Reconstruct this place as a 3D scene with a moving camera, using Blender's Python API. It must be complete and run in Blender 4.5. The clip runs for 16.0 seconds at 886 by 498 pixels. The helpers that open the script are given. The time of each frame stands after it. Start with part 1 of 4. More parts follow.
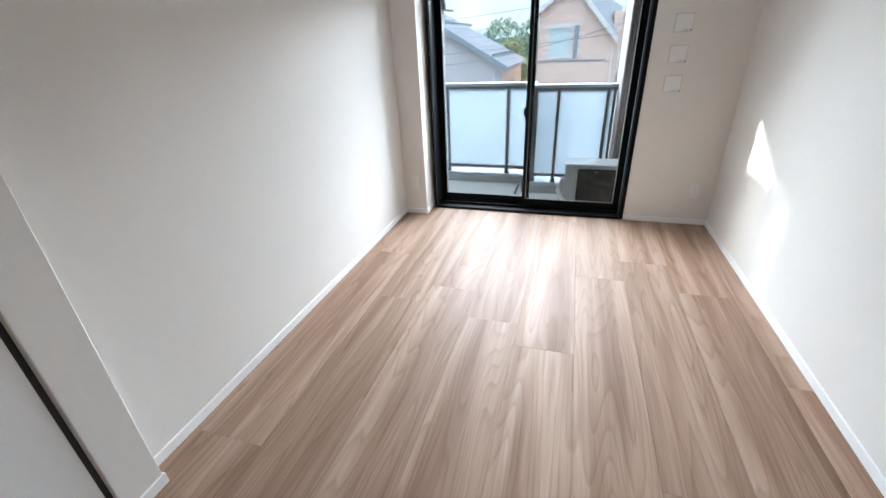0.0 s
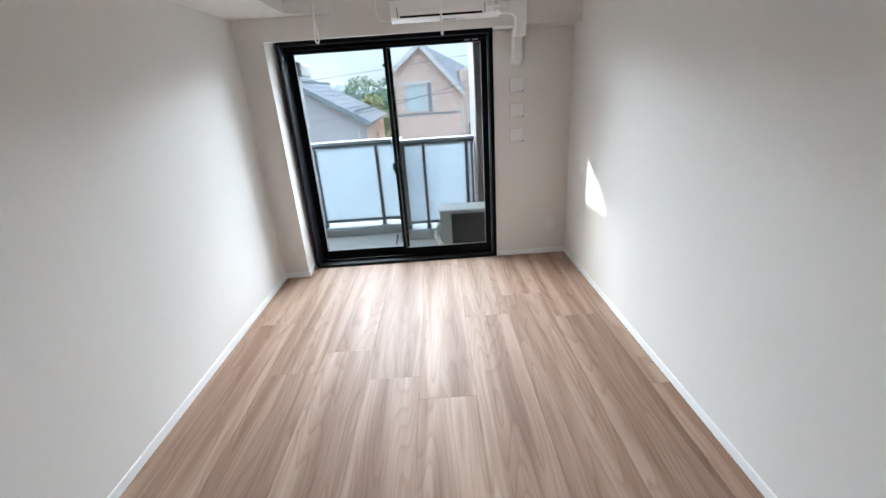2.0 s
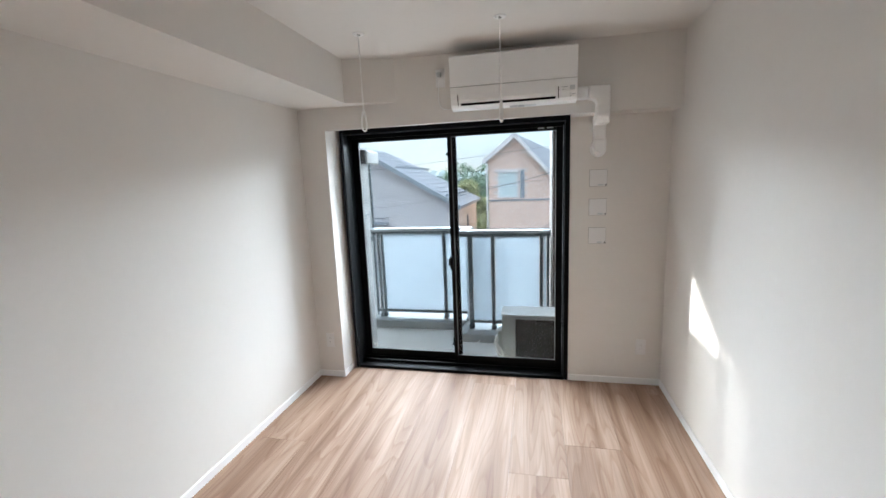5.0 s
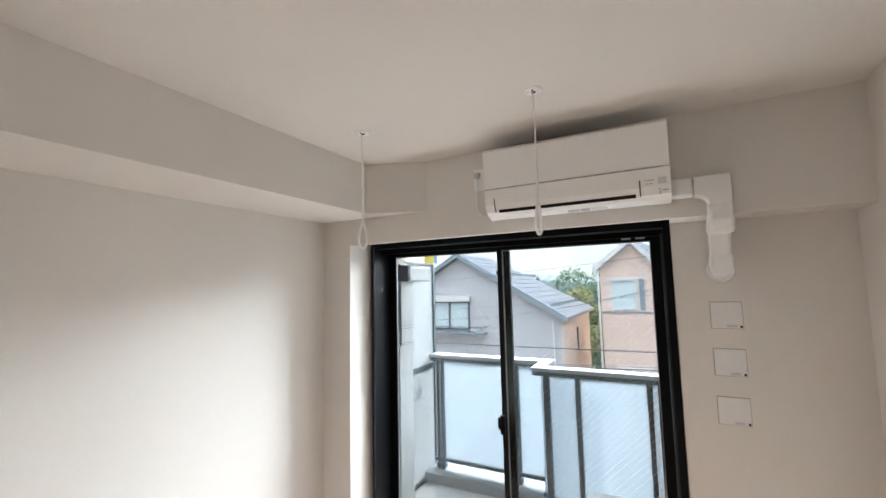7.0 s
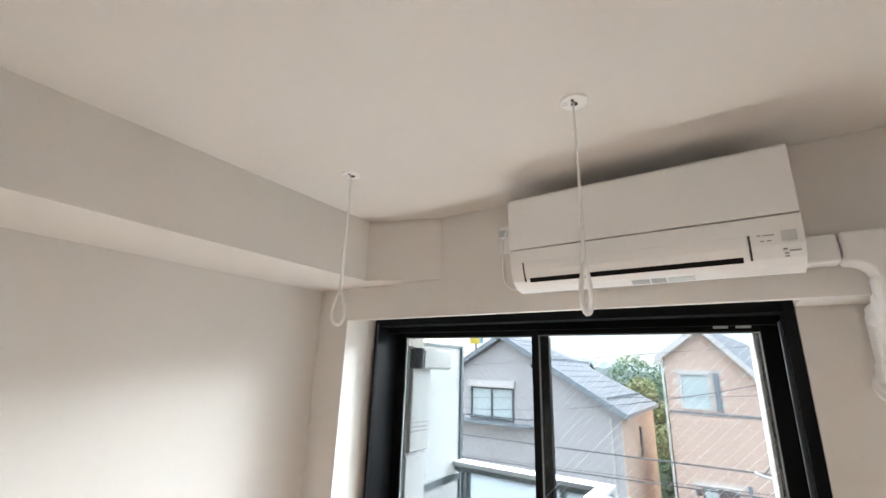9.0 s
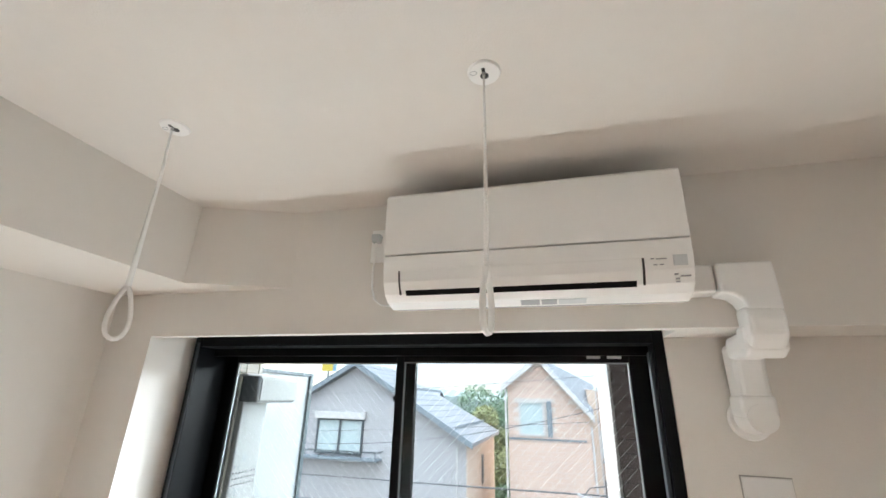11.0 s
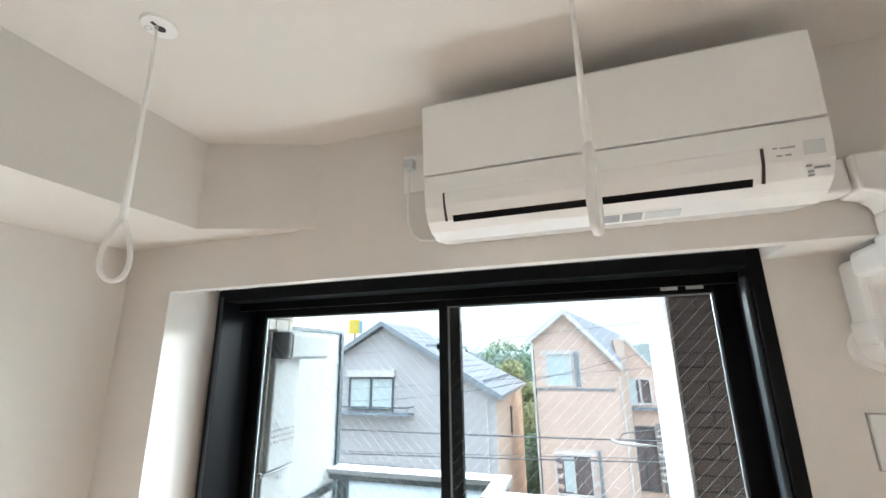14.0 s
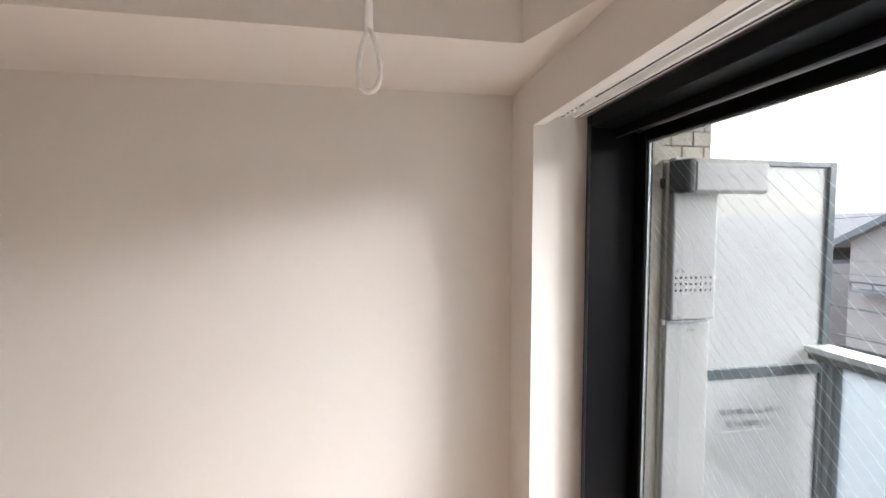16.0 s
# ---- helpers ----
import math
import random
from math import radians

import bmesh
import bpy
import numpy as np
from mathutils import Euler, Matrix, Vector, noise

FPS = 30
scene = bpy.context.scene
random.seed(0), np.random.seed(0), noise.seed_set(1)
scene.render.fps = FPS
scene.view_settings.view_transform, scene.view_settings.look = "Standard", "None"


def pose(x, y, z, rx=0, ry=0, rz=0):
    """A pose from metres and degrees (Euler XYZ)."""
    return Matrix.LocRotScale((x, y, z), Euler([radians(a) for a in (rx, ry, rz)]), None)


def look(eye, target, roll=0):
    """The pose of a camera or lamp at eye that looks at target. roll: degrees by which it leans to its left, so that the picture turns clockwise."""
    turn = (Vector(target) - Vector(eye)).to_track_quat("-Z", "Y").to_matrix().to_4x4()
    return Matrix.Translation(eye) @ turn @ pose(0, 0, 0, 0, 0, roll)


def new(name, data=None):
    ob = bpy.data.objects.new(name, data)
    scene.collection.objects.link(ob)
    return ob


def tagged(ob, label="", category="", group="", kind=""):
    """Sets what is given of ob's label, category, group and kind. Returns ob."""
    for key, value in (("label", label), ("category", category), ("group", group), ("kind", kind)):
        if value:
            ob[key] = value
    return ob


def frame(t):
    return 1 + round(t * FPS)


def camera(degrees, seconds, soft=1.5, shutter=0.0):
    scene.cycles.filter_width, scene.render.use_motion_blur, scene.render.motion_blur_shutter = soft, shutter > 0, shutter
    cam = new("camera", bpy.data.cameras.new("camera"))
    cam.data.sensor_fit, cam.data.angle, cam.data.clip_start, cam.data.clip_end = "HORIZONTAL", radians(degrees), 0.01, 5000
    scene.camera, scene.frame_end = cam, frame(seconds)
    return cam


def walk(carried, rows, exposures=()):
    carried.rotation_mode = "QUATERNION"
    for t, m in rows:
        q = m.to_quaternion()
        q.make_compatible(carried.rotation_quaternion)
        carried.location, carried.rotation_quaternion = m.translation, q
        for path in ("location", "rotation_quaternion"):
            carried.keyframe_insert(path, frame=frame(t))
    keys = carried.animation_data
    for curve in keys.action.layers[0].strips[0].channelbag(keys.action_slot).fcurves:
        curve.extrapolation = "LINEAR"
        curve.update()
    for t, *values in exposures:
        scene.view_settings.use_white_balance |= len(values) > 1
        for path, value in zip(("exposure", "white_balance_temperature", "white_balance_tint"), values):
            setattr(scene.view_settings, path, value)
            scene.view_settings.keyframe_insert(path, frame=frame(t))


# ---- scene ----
cam = camera(94.2, 16.0)
METRES, EYE, TILT, LEAN, TURN = 3.44, 1.53, 0.0, 0.0, 17.4
PATH = [
    (0, (1.503, 0.606, 1.509), (0.963, 2.31, 0.613), -2.6),
    (0.5, (1.516, 0.606, 1.525), (1.221, 2.381, 0.654), -3.0),
    (1, (1.523, 0.592, 1.538), (1.396, 2.405, 0.703), -3.4),
    (1.5, (1.507, 0.587, 1.56), (1.467, 2.428, 0.779), -3.7),
    (2, (1.5, 0.607, 1.574), (1.5, 2.472, 0.852), -4.0),
    (2.5, (1.516, 0.626, 1.6), (1.526, 2.51, 0.931), -3.8),
    (3, (1.556, 0.661, 1.585), (1.562, 2.566, 0.975), -3.7),
    (3.2, (1.582, 0.699, 1.615), (1.576, 2.603, 1.004), -3.9),
    (5.3, (1.787, 1.342, 1.596), (1.279, 3.259, 1.331), -2.2),
    (5.5, (1.804, 1.435, 1.618), (1.244, 3.342, 1.396), -2.3),
    (6, (1.885, 1.689, 1.662), (1.172, 3.556, 1.572), -1.9),
    (6.5, (1.924, 1.922, 1.687), (1.102, 3.744, 1.749), -1.7),
    (7, (1.983, 2.145, 1.724), (1.052, 3.906, 1.906), -1.3),
    (7.5, (1.966, 2.313, 1.729), (0.947, 4.007, 2.031), -0.5),
    (8, (1.928, 2.475, 1.751), (0.83, 4.097, 2.157), 0.7),
    (8.2, (1.914, 2.525, 1.759), (0.792, 4.122, 2.198), 1.0),
    (10.3, (1.727, 2.881, 1.806), (0.921, 4.584, 2.477), 1.7),
    (10.5, (1.711, 2.897, 1.803), (0.995, 4.637, 2.482), 1.6),
    (11, (1.702, 2.952, 1.802), (1.207, 4.764, 2.489), 1.5),
    (11.5, (1.683, 3.015, 1.802), (1.4, 4.872, 2.491), 1.0),
    (12, (1.629, 3.05, 1.807), (1.496, 4.925, 2.49), 0.4),
    (12.5, (1.612, 3.064, 1.807), (1.559, 4.947, 2.478), -0.4),
    (13, (1.607, 3.069, 1.801), (1.506, 4.96, 2.444), -0.6),
    (13.5, (1.569, 3.083, 1.79), (1.296, 4.976, 2.375), -0.8),
    (14, (1.561, 3.137, 1.767), (0.971, 4.98, 2.273), -0.9),
    (14.5, (1.624, 3.265, 1.752), (0.559, 4.916, 2.13), -0.4),
    (15, (1.676, 3.387, 1.726), (0.186, 4.7, 1.958), -0.2),
    (15.4, (1.667, 3.49, 1.69), (-0.081, 4.458, 1.789), 0.0),
    (16, (1.592, 3.656, 1.648), (-0.378, 3.982, 1.542), 0.0),
]
EXPOSURES = [
    (0, 2.25, 5790, 6),
    (0.7, 2.12, 5790, 5),
    (3, 2.08, 5800, 6),
    (5.5, 2.05, 6030, 7),
    (6.5, 2.15, 6200, 8),
    (8, 2.4, 6380, 8),
    (10.5, 2.45, 6300, 6),
    (11, 2.55, 6250, 5),
    (12.5, 2.72, 6130, 3),
    (14, 2.62, 6150, 4),
    (14.5, 2.42, 6180, 5),
    (15, 2.2, 6650, 11),
    (16, 2.07, 6900, 16),
]
walk(cam, [(t, look(eye, target, roll)) for t, eye, target, roll in PATH], EXPOSURES)

# ---- daylight ----
SUN_WAY = Vector((1.0, -0.72, -0.471)).normalized()      # the way that sunlight travels
world = bpy.data.worlds.new("sky")
scene.world = world
world.use_nodes = True
wn = world.node_tree.nodes
sky = wn.new("ShaderNodeTexSky")
sky.sky_type = "NISHITA"
sky.sun_disc = False
sky.sun_elevation = math.asin(-SUN_WAY.z)
sky.sun_rotation = math.atan2(-SUN_WAY.x, -SUN_WAY.y)
sky.air_density, sky.dust_density, sky.ozone_density = 1.0, 1.0, 2.0
place, clouds, cover, veil = (wn.new("ShaderNode" + k) for k in ("TexCoord", "TexNoise", "MapRange", "Mix"))
clouds.inputs["Scale"].default_value, clouds.inputs["Detail"].default_value = 3.5, 5
cover.inputs["From Min"].default_value, cover.inputs["From Max"].default_value = 0.35, 0.62
cover.inputs["To Min"].default_value, cover.inputs["To Max"].default_value = 0.55, 0.97
veil.data_type = "RGBA"
wl = world.node_tree.links
height, rise, layer = wn.new("ShaderNodeSeparateXYZ"), wn.new("ShaderNodeMapRange"), wn.new("ShaderNodeVectorMath")
rise.inputs["To Min"].default_value, rise.inputs["To Max"].default_value = 0.27, 1.35      # an overcast sky is brightest overhead
layer.operation = "SCALE"
layer.inputs[0].default_value = (10.2, 10.8, 11.6)      # bright cloud layer
wl.new(place.outputs["Generated"], height.inputs[0])
wl.new(height.outputs["Z"], rise.inputs["Value"])
wl.new(rise.outputs[0], layer.inputs["Scale"])
wl.new(layer.outputs[0], veil.inputs[7])
wl.new(place.outputs["Generated"], clouds.inputs["Vector"])
wl.new(clouds.outputs["Fac"], cover.inputs["Value"])
wl.new(cover.outputs[0], veil.inputs[0])
wl.new(sky.outputs[0], veil.inputs[6])
wl.new(veil.outputs[2], wn["Background"].inputs[0])
wn["Background"].inputs[1].default_value = 0.15

sun_data = bpy.data.lights.new("sun", "SUN")
sun_data.energy, sun_data.angle, sun_data.color = 2.4, radians(1.1), (1.0, 0.93, 0.84)
sun = new("sun", sun_data)
sun.matrix_world = look((-10, 16, 12), Vector((-10, 16, 12)) + SUN_WAY)


def window_light(name, centre, aim, width, depth, watts, tint, spread):
    data = bpy.data.lights.new(name, "AREA")
    data.shape, data.size, data.size_y, data.energy, data.color = "RECTANGLE", width, depth, watts, tint
    data.spread = radians(spread)
    ob = new(name, data)
    ob.matrix_world = look(centre, Vector(centre) + Vector(aim))
    return ob


# Added area lamps: they stand in for the open sky over the balcony, and the daylight thrown up by its floor, as they
# enter by the window.
window_light("sky_light", (0.7, 9.3, 3.6), (0.02, -1, -0.25), 8.0, 2.1, 640, (0.93, 0.97, 1.0), 180)
window_light("balcony_bounce", (1.12, 4.72, -0.07), (0, -0.75, 0.66), 1.6, 0.1, 2.2, (1.0, 0.97, 0.93), 120)


# ---- materials ----
def material(name, colour, rough=0.6, metal=0.0, spec=0.5, vary=0.04, scale=3.0, bump=0.0, bump_scale=200.0, coat=0.0, stretch=(1, 1, 1)):
    """A plain procedural surface: colour with broad and fine variation, and fine relief."""
    m = bpy.data.materials.new(name)
    m.use_nodes = True
    t = m.node_tree
    b = t.nodes["Principled BSDF"]
    b.inputs["Roughness"].default_value = rough
    b.inputs["Metallic"].default_value = metal
    b.inputs["Specular IOR Level"].default_value = spec
    b.inputs["Coat Weight"].default_value = coat
    coord = t.nodes.new("ShaderNodeTexCoord")
    mapping = t.nodes.new("ShaderNodeMapping")
    mapping.inputs["Scale"].default_value = stretch
    t.links.new(coord.outputs["Object"], mapping.inputs[0])
    broad = t.nodes.new("ShaderNodeTexNoise")
    broad.inputs["Scale"].default_value, broad.inputs["Detail"].default_value = scale, 6
    fine = t.nodes.new("ShaderNodeTexNoise")
    fine.inputs["Scale"].default_value, fine.inputs["Detail"].default_value = scale * 17, 3
    for n in (broad, fine):
        t.links.new(mapping.outputs[0], n.inputs["Vector"])
    add = t.nodes.new("ShaderNodeMath")
    add.operation = "ADD"
    t.links.new(broad.outputs["Fac"], add.inputs[0])
    t.links.new(fine.outputs["Fac"], add.inputs[1])
    ramp = t.nodes.new("ShaderNodeMapRange")
    ramp.inputs["From Min"].default_value, ramp.inputs["From Max"].default_value = 0.6, 1.4
    ramp.inputs["To Min"].default_value, ramp.inputs["To Max"].default_value = 1 - vary, 1 + vary
    t.links.new(add.outputs[0], ramp.inputs["Value"])
    mul = t.nodes.new("ShaderNodeVectorMath")
    mul.operation = "SCALE"
    mul.inputs[0].default_value = colour
    t.links.new(ramp.outputs[0], mul.inputs["Scale"])
    t.links.new(mul.outputs[0], b.inputs["Base Color"])
    if bump:
        grain = t.nodes.new("ShaderNodeTexNoise")
        grain.inputs["Scale"].default_value, grain.inputs["Detail"].default_value = bump_scale, 4
        bn = t.nodes.new("ShaderNodeBump")
        bn.inputs["Strength"].default_value, bn.inputs["Distance"].default_value = bump, 0.002
        t.links.new(coord.outputs["Object"], grain.inputs["Vector"])
        t.links.new(grain.outputs["Fac"], bn.inputs["Height"])
        t.links.new(bn.outputs[0], b.inputs["Normal"])
    return m


def wood_material():
    m = bpy.data.materials.new("wood_floor")
    m.use_nodes = True
    t = m.node_tree
    N, L = t.nodes.new, t.links.new
    b = t.nodes["Principled BSDF"]
    coord, info = N("ShaderNodeTexCoord"), N("ShaderNodeObjectInfo")
    shift = N("ShaderNodeVectorMath")
    shift.operation = "MULTIPLY_ADD"
    shift.inputs[1].default_value = (1, 1, 1)
    comb = N("ShaderNodeCombineXYZ")
    mult = N("ShaderNodeMath")
    mult.operation, mult.inputs[1].default_value = "MULTIPLY", 37.0
    L(info.outputs["Random"], mult.inputs[0])
    for k in range(3):
        L(mult.outputs[0], comb.inputs[k])
    L(coord.outputs["Object"], shift.inputs[0])
    L(comb.outputs[0], shift.inputs[2])

    def noise_at(scale_vec, detail, distortion=0.0):
        mp, n = N("ShaderNodeMapping"), N("ShaderNodeTexNoise")
        mp.inputs["Scale"].default_value = scale_vec
        n.inputs["Scale"].default_value, n.inputs["Detail"].default_value = 1.0, detail
        n.inputs["Distortion"].default_value = distortion
        L(shift.outputs[0], mp.inputs[0])
        L(mp.outputs[0], n.inputs["Vector"])
        return n

    strips = noise_at((10, 0.45, 1), 2, 0.5)           # broad heart and sap bands
    figure = noise_at((6.5, 0.55, 1), 1, 0.1)            # field that the growth rings follow
    pores = noise_at((160, 4, 1), 4)
    rings = N("ShaderNodeMath")
    rings.operation, rings.inputs[1].default_value = "MULTIPLY", 15.0
    L(figure.outputs["Fac"], rings.inputs[0])
    wave = N("ShaderNodeMath")
    wave.operation = "FRACT"
    L(rings.outputs[0], wave.inputs[0])
    ring_ramp = N("ShaderNodeValToRGB")
    ring_ramp.color_ramp.elements[0].color, ring_ramp.color_ramp.elements[0].position = (1, 1, 1, 1), 0.0
    ring_ramp.color_ramp.elements[1].color, ring_ramp.color_ramp.elements[1].position = (0.97, 0.95, 0.93, 1), 1.0
    for at, tone in ((0.62, (0.95, 0.93, 0.91, 1)), (0.9, (0.80, 0.73, 0.68, 1))):
        ring_ramp.color_ramp.elements.new(at).color = tone
    L(wave.outputs[0], ring_ramp.inputs[0])
    ramp = N("ShaderNodeValToRGB")
    e = ramp.color_ramp.elements
    e[0].position, e[0].color = 0.32, (*WOOD_DARK, 1)
    e[1].position, e[1].color = 0.66, (*WOOD_LIGHT, 1)
    mid = e.new(0.5)
    mid.color = (*WOOD_MID, 1)
    L(strips.outputs["Fac"], ramp.inputs[0])
    mix = N("ShaderNodeMix")
    mix.data_type, mix.blend_type = "RGBA", "MULTIPLY"
    mix.inputs[0].default_value = 0.8
    L(ramp.outputs[0], mix.inputs[6])
    L(ring_ramp.outputs[0], mix.inputs[7])
    pr = N("ShaderNodeMapRange")
    pr.inputs["From Min"].default_value, pr.inputs["From Max"].default_value = 0.3, 0.7
    pr.inputs["To Min"].default_value, pr.inputs["To Max"].default_value = 0.88, 1.08
    L(pores.outputs["Fac"], pr.inputs["Value"])
    tone = N("ShaderNodeMapRange")
    tone.inputs["To Min"].default_value, tone.inputs["To Max"].default_value = 0.9, 1.08
    L(info.outputs["Random"], tone.inputs["Value"])
    both = N("ShaderNodeMath")
    both.operation = "MULTIPLY"
    L(pr.outputs[0], both.inputs[0])
    L(tone.outputs[0], both.inputs[1])
    sc = N("ShaderNodeVectorMath")
    sc.operation = "SCALE"
    L(mix.outputs[2], sc.inputs[0])
    L(both.outputs[0], sc.inputs["Scale"])
    L(sc.outputs[0], b.inputs["Base Color"])
    b.inputs["Roughness"].default_value = 0.56
    b.inputs["Specular IOR Level"].default_value = 0.18
    bn = N("ShaderNodeBump")
    bn.inputs["Strength"].default_value, bn.inputs["Distance"].default_value = 0.12, 0.0004
    L(pores.outputs["Fac"], bn.inputs["Height"])
    L(bn.outputs[0], b.inputs["Normal"])
    return m


def glass_material(name, tint, rough=0.0):
    m = bpy.data.materials.new(name)
    m.use_nodes = True
    b = m.node_tree.nodes["Principled BSDF"]
    b.inputs["Base Color"].default_value = (*tint, 1)
    b.inputs["Transmission Weight"].default_value = 1.0
    b.inputs["Roughness"].default_value = rough
    b.inputs["IOR"].default_value = 1.3
    return m


def frosted_material(name, colour, share, clear):
    """Milky sheet that lets daylight through, scattered."""
    m = bpy.data.materials.new(name)
    m.use_nodes = True
    t = m.node_tree
    b = t.nodes["Principled BSDF"]
    b.inputs["Base Color"].default_value = (*colour, 1)
    b.inputs["Roughness"].default_value = 0.35
    tr = t.nodes.new("ShaderNodeBsdfTranslucent")
    tr.inputs["Color"].default_value = (*colour, 1)
    mix = t.nodes.new("ShaderNodeMixShader")
    mix.inputs[0].default_value = share
    t.links.new(b.outputs[0], mix.inputs[1])
    t.links.new(tr.outputs[0], mix.inputs[2])
    see, last = t.nodes.new("ShaderNodeBsdfTransparent"), t.nodes.new("ShaderNodeMixShader")
    last.inputs[0].default_value = clear
    t.links.new(mix.outputs[0], last.inputs[1])
    t.links.new(see.outputs[0], last.inputs[2])
    t.links.new(last.outputs[0], t.nodes["Material Output"].inputs[0])
    return m


WOOD_DARK, WOOD_MID, WOOD_LIGHT = (0.27, 0.165, 0.112), (0.39, 0.26, 0.187), (0.49, 0.35, 0.265)
M = {
    "wallpaper": material("wallpaper", (0.79, 0.76, 0.72), 0.85, vary=0.012, scale=1.5, bump=0.35, bump_scale=260),
    "ceiling_paper": material("ceiling_paper", (0.79, 0.765, 0.73), 0.85, vary=0.012, scale=1.5, bump=0.35, bump_scale=260),
    "trim_white": material("trim_white", (0.90, 0.895, 0.885), 0.4, vary=0.01),
    "plastic_white": material("plastic_white", (0.92, 0.92, 0.91), 0.28, vary=0.01),
    "unit_white": material("unit_white", (0.93, 0.93, 0.92), 0.16, vary=0.008),
    "plate_white": material("plate_white", (0.83, 0.82, 0.81), 0.3, vary=0.01),
    "plate_shade": material("plate_shade", (0.42, 0.40, 0.38), 0.6),
    "label_grey": material("label_grey", (0.38, 0.39, 0.41), 0.5),
    "ink": material("ink", (0.12, 0.12, 0.13), 0.6),
    "label_pale": material("label_pale", (0.62, 0.65, 0.66), 0.5),
    "dark_gap": material("dark_gap", (0.03, 0.03, 0.032), 0.6),
    "frame_black": material("frame_black", (0.003, 0.0033, 0.0042), 0.42, spec=0.12, vary=0.1, scale=8),
    "frame_sheen": material("frame_sheen", (0.02, 0.026, 0.033), 0.35, spec=0.4),
    "gasket": material("gasket", (0.25, 0.27, 0.28), 0.4),
    "steel": material("steel", (0.5, 0.5, 0.5), 0.35, metal=0.9),
    "wire": material("wire", (0.82, 0.83, 0.84), 0.5, vary=0.01),
    "rail_grey": material("rail_grey", (0.10, 0.125, 0.135), 0.45, vary=0.08, scale=6),
    "rail_cap": material("rail_cap", (0.50, 0.52, 0.53), 0.4, metal=0.3),
    "concrete": material("concrete", (0.72, 0.705, 0.68), 0.85, vary=0.08, scale=2, bump=0.4, bump_scale=60),
    "curb_grey": material("curb_grey", (0.30, 0.32, 0.33), 0.85, vary=0.08, scale=3, bump=0.4, bump_scale=80),
    "heater_cream": material("heater_cream", (0.62, 0.58, 0.50), 0.4, vary=0.02),
    "clip_brown": material("clip_brown", (0.14, 0.10, 0.08), 0.5),
    "heater_white": material("heater_white", (0.67, 0.66, 0.64), 0.4, vary=0.015),
    "duct_grey": material("duct_grey", (0.26, 0.27, 0.28), 0.35, metal=0.4),
    "ac_body": material("ac_body", (0.52, 0.53, 0.51), 0.45, vary=0.02),
    "ac_fins": material("ac_fins", (0.012, 0.015, 0.018), 0.7, spec=0.2),
    "guard_dark": material("guard_dark", (0.03, 0.034, 0.038), 0.5),
    "tile_beige": material("tile_beige", (0.60, 0.54, 0.46), 0.5, vary=0.08, scale=8),
    "tile_dark": material("tile_dark", (0.125, 0.095, 0.09), 0.8, spec=0.1, vary=0.12, scale=8),
    "mortar_pale": material("mortar_pale", (0.26, 0.23, 0.20), 0.9),
    "mortar": material("mortar", (0.03, 0.026, 0.025), 0.9, spec=0.1),
    "pillar_pink": material("pillar_pink", (0.33, 0.29, 0.275), 0.7, vary=0.05, scale=9),
    "stucco_grey": material("stucco_grey", (0.50, 0.475, 0.48), 0.9, vary=0.04, scale=1.0, bump=0.4, bump_scale=30),
    "stucco_peach": material("stucco_peach", (0.68, 0.52, 0.42), 0.9, vary=0.05, scale=1.0),
    "brick_peach": material("brick_peach", (0.72, 0.53, 0.44), 0.85, vary=0.07, scale=2.0),
    "brick_joint": material("brick_joint", (0.74, 0.64, 0.58), 0.9),
    "roof_slate": material("roof_slate", (0.32, 0.32, 0.335), 0.9, spec=0.15, vary=0.08, scale=3),
    "roof_edge": material("roof_edge", (0.24, 0.27, 0.30), 0.6),
    "trim_pale": material("trim_pale", (0.66, 0.62, 0.60), 0.6),
    "metal_dark": material("metal_dark", (0.09, 0.10, 0.11), 0.5),
    "curtain": material("curtain", (0.55, 0.62, 0.62), 0.8, vary=0.12, scale=2, stretch=(14, 1, 0.5)),
    "room_dark": material("room_dark", (0.16, 0.12, 0.12), 0.35, vary=0.3, scale=2),
    "asphalt": material("asphalt", (0.06, 0.06, 0.06), 0.9, vary=0.1, scale=0.5),
    "leaf_green": material("leaf_green", (0.15, 0.22, 0.13), 0.7, vary=0.35, scale=1.2),
    "leaf_olive": material("leaf_olive", (0.30, 0.31, 0.15), 0.7, vary=0.35, scale=1.2),
    "bark": material("bark", (0.12, 0.09, 0.06), 0.9),
    "hill": material("hill", (0.34, 0.38, 0.36), 0.95, vary=0.3, scale=0.2),
    "yellow": material("yellow", (0.75, 0.55, 0.08), 0.6),
    "cable": material("cable", (0.12, 0.12, 0.13), 0.6),
    "strap": material("strap", (0.94, 0.935, 0.92), 0.7, vary=0.02, bump=0.3, bump_scale=900),
    "pipe_tape": material("pipe_tape", (0.80, 0.79, 0.74), 0.7),
    "sea_blue": material("sea_blue", (0.25, 0.42, 0.55), 0.6),
    "door_white": material("door_white", (0.80, 0.80, 0.79), 0.35, vary=0.01),
}
M["wood"] = wood_material()
M["glass"] = glass_material("glass", (0.365, 0.395, 0.41))
M["far_glass"] = material("far_glass", (0.16, 0.22, 0.23), 0.1, spec=0.8)
M["frosted"] = frosted_material("frosted", (0.54, 0.585, 0.62), 0.6, 0.10)
M["board"] = frosted_material("board", (0.58, 0.595, 0.60), 0.3, 0.30)


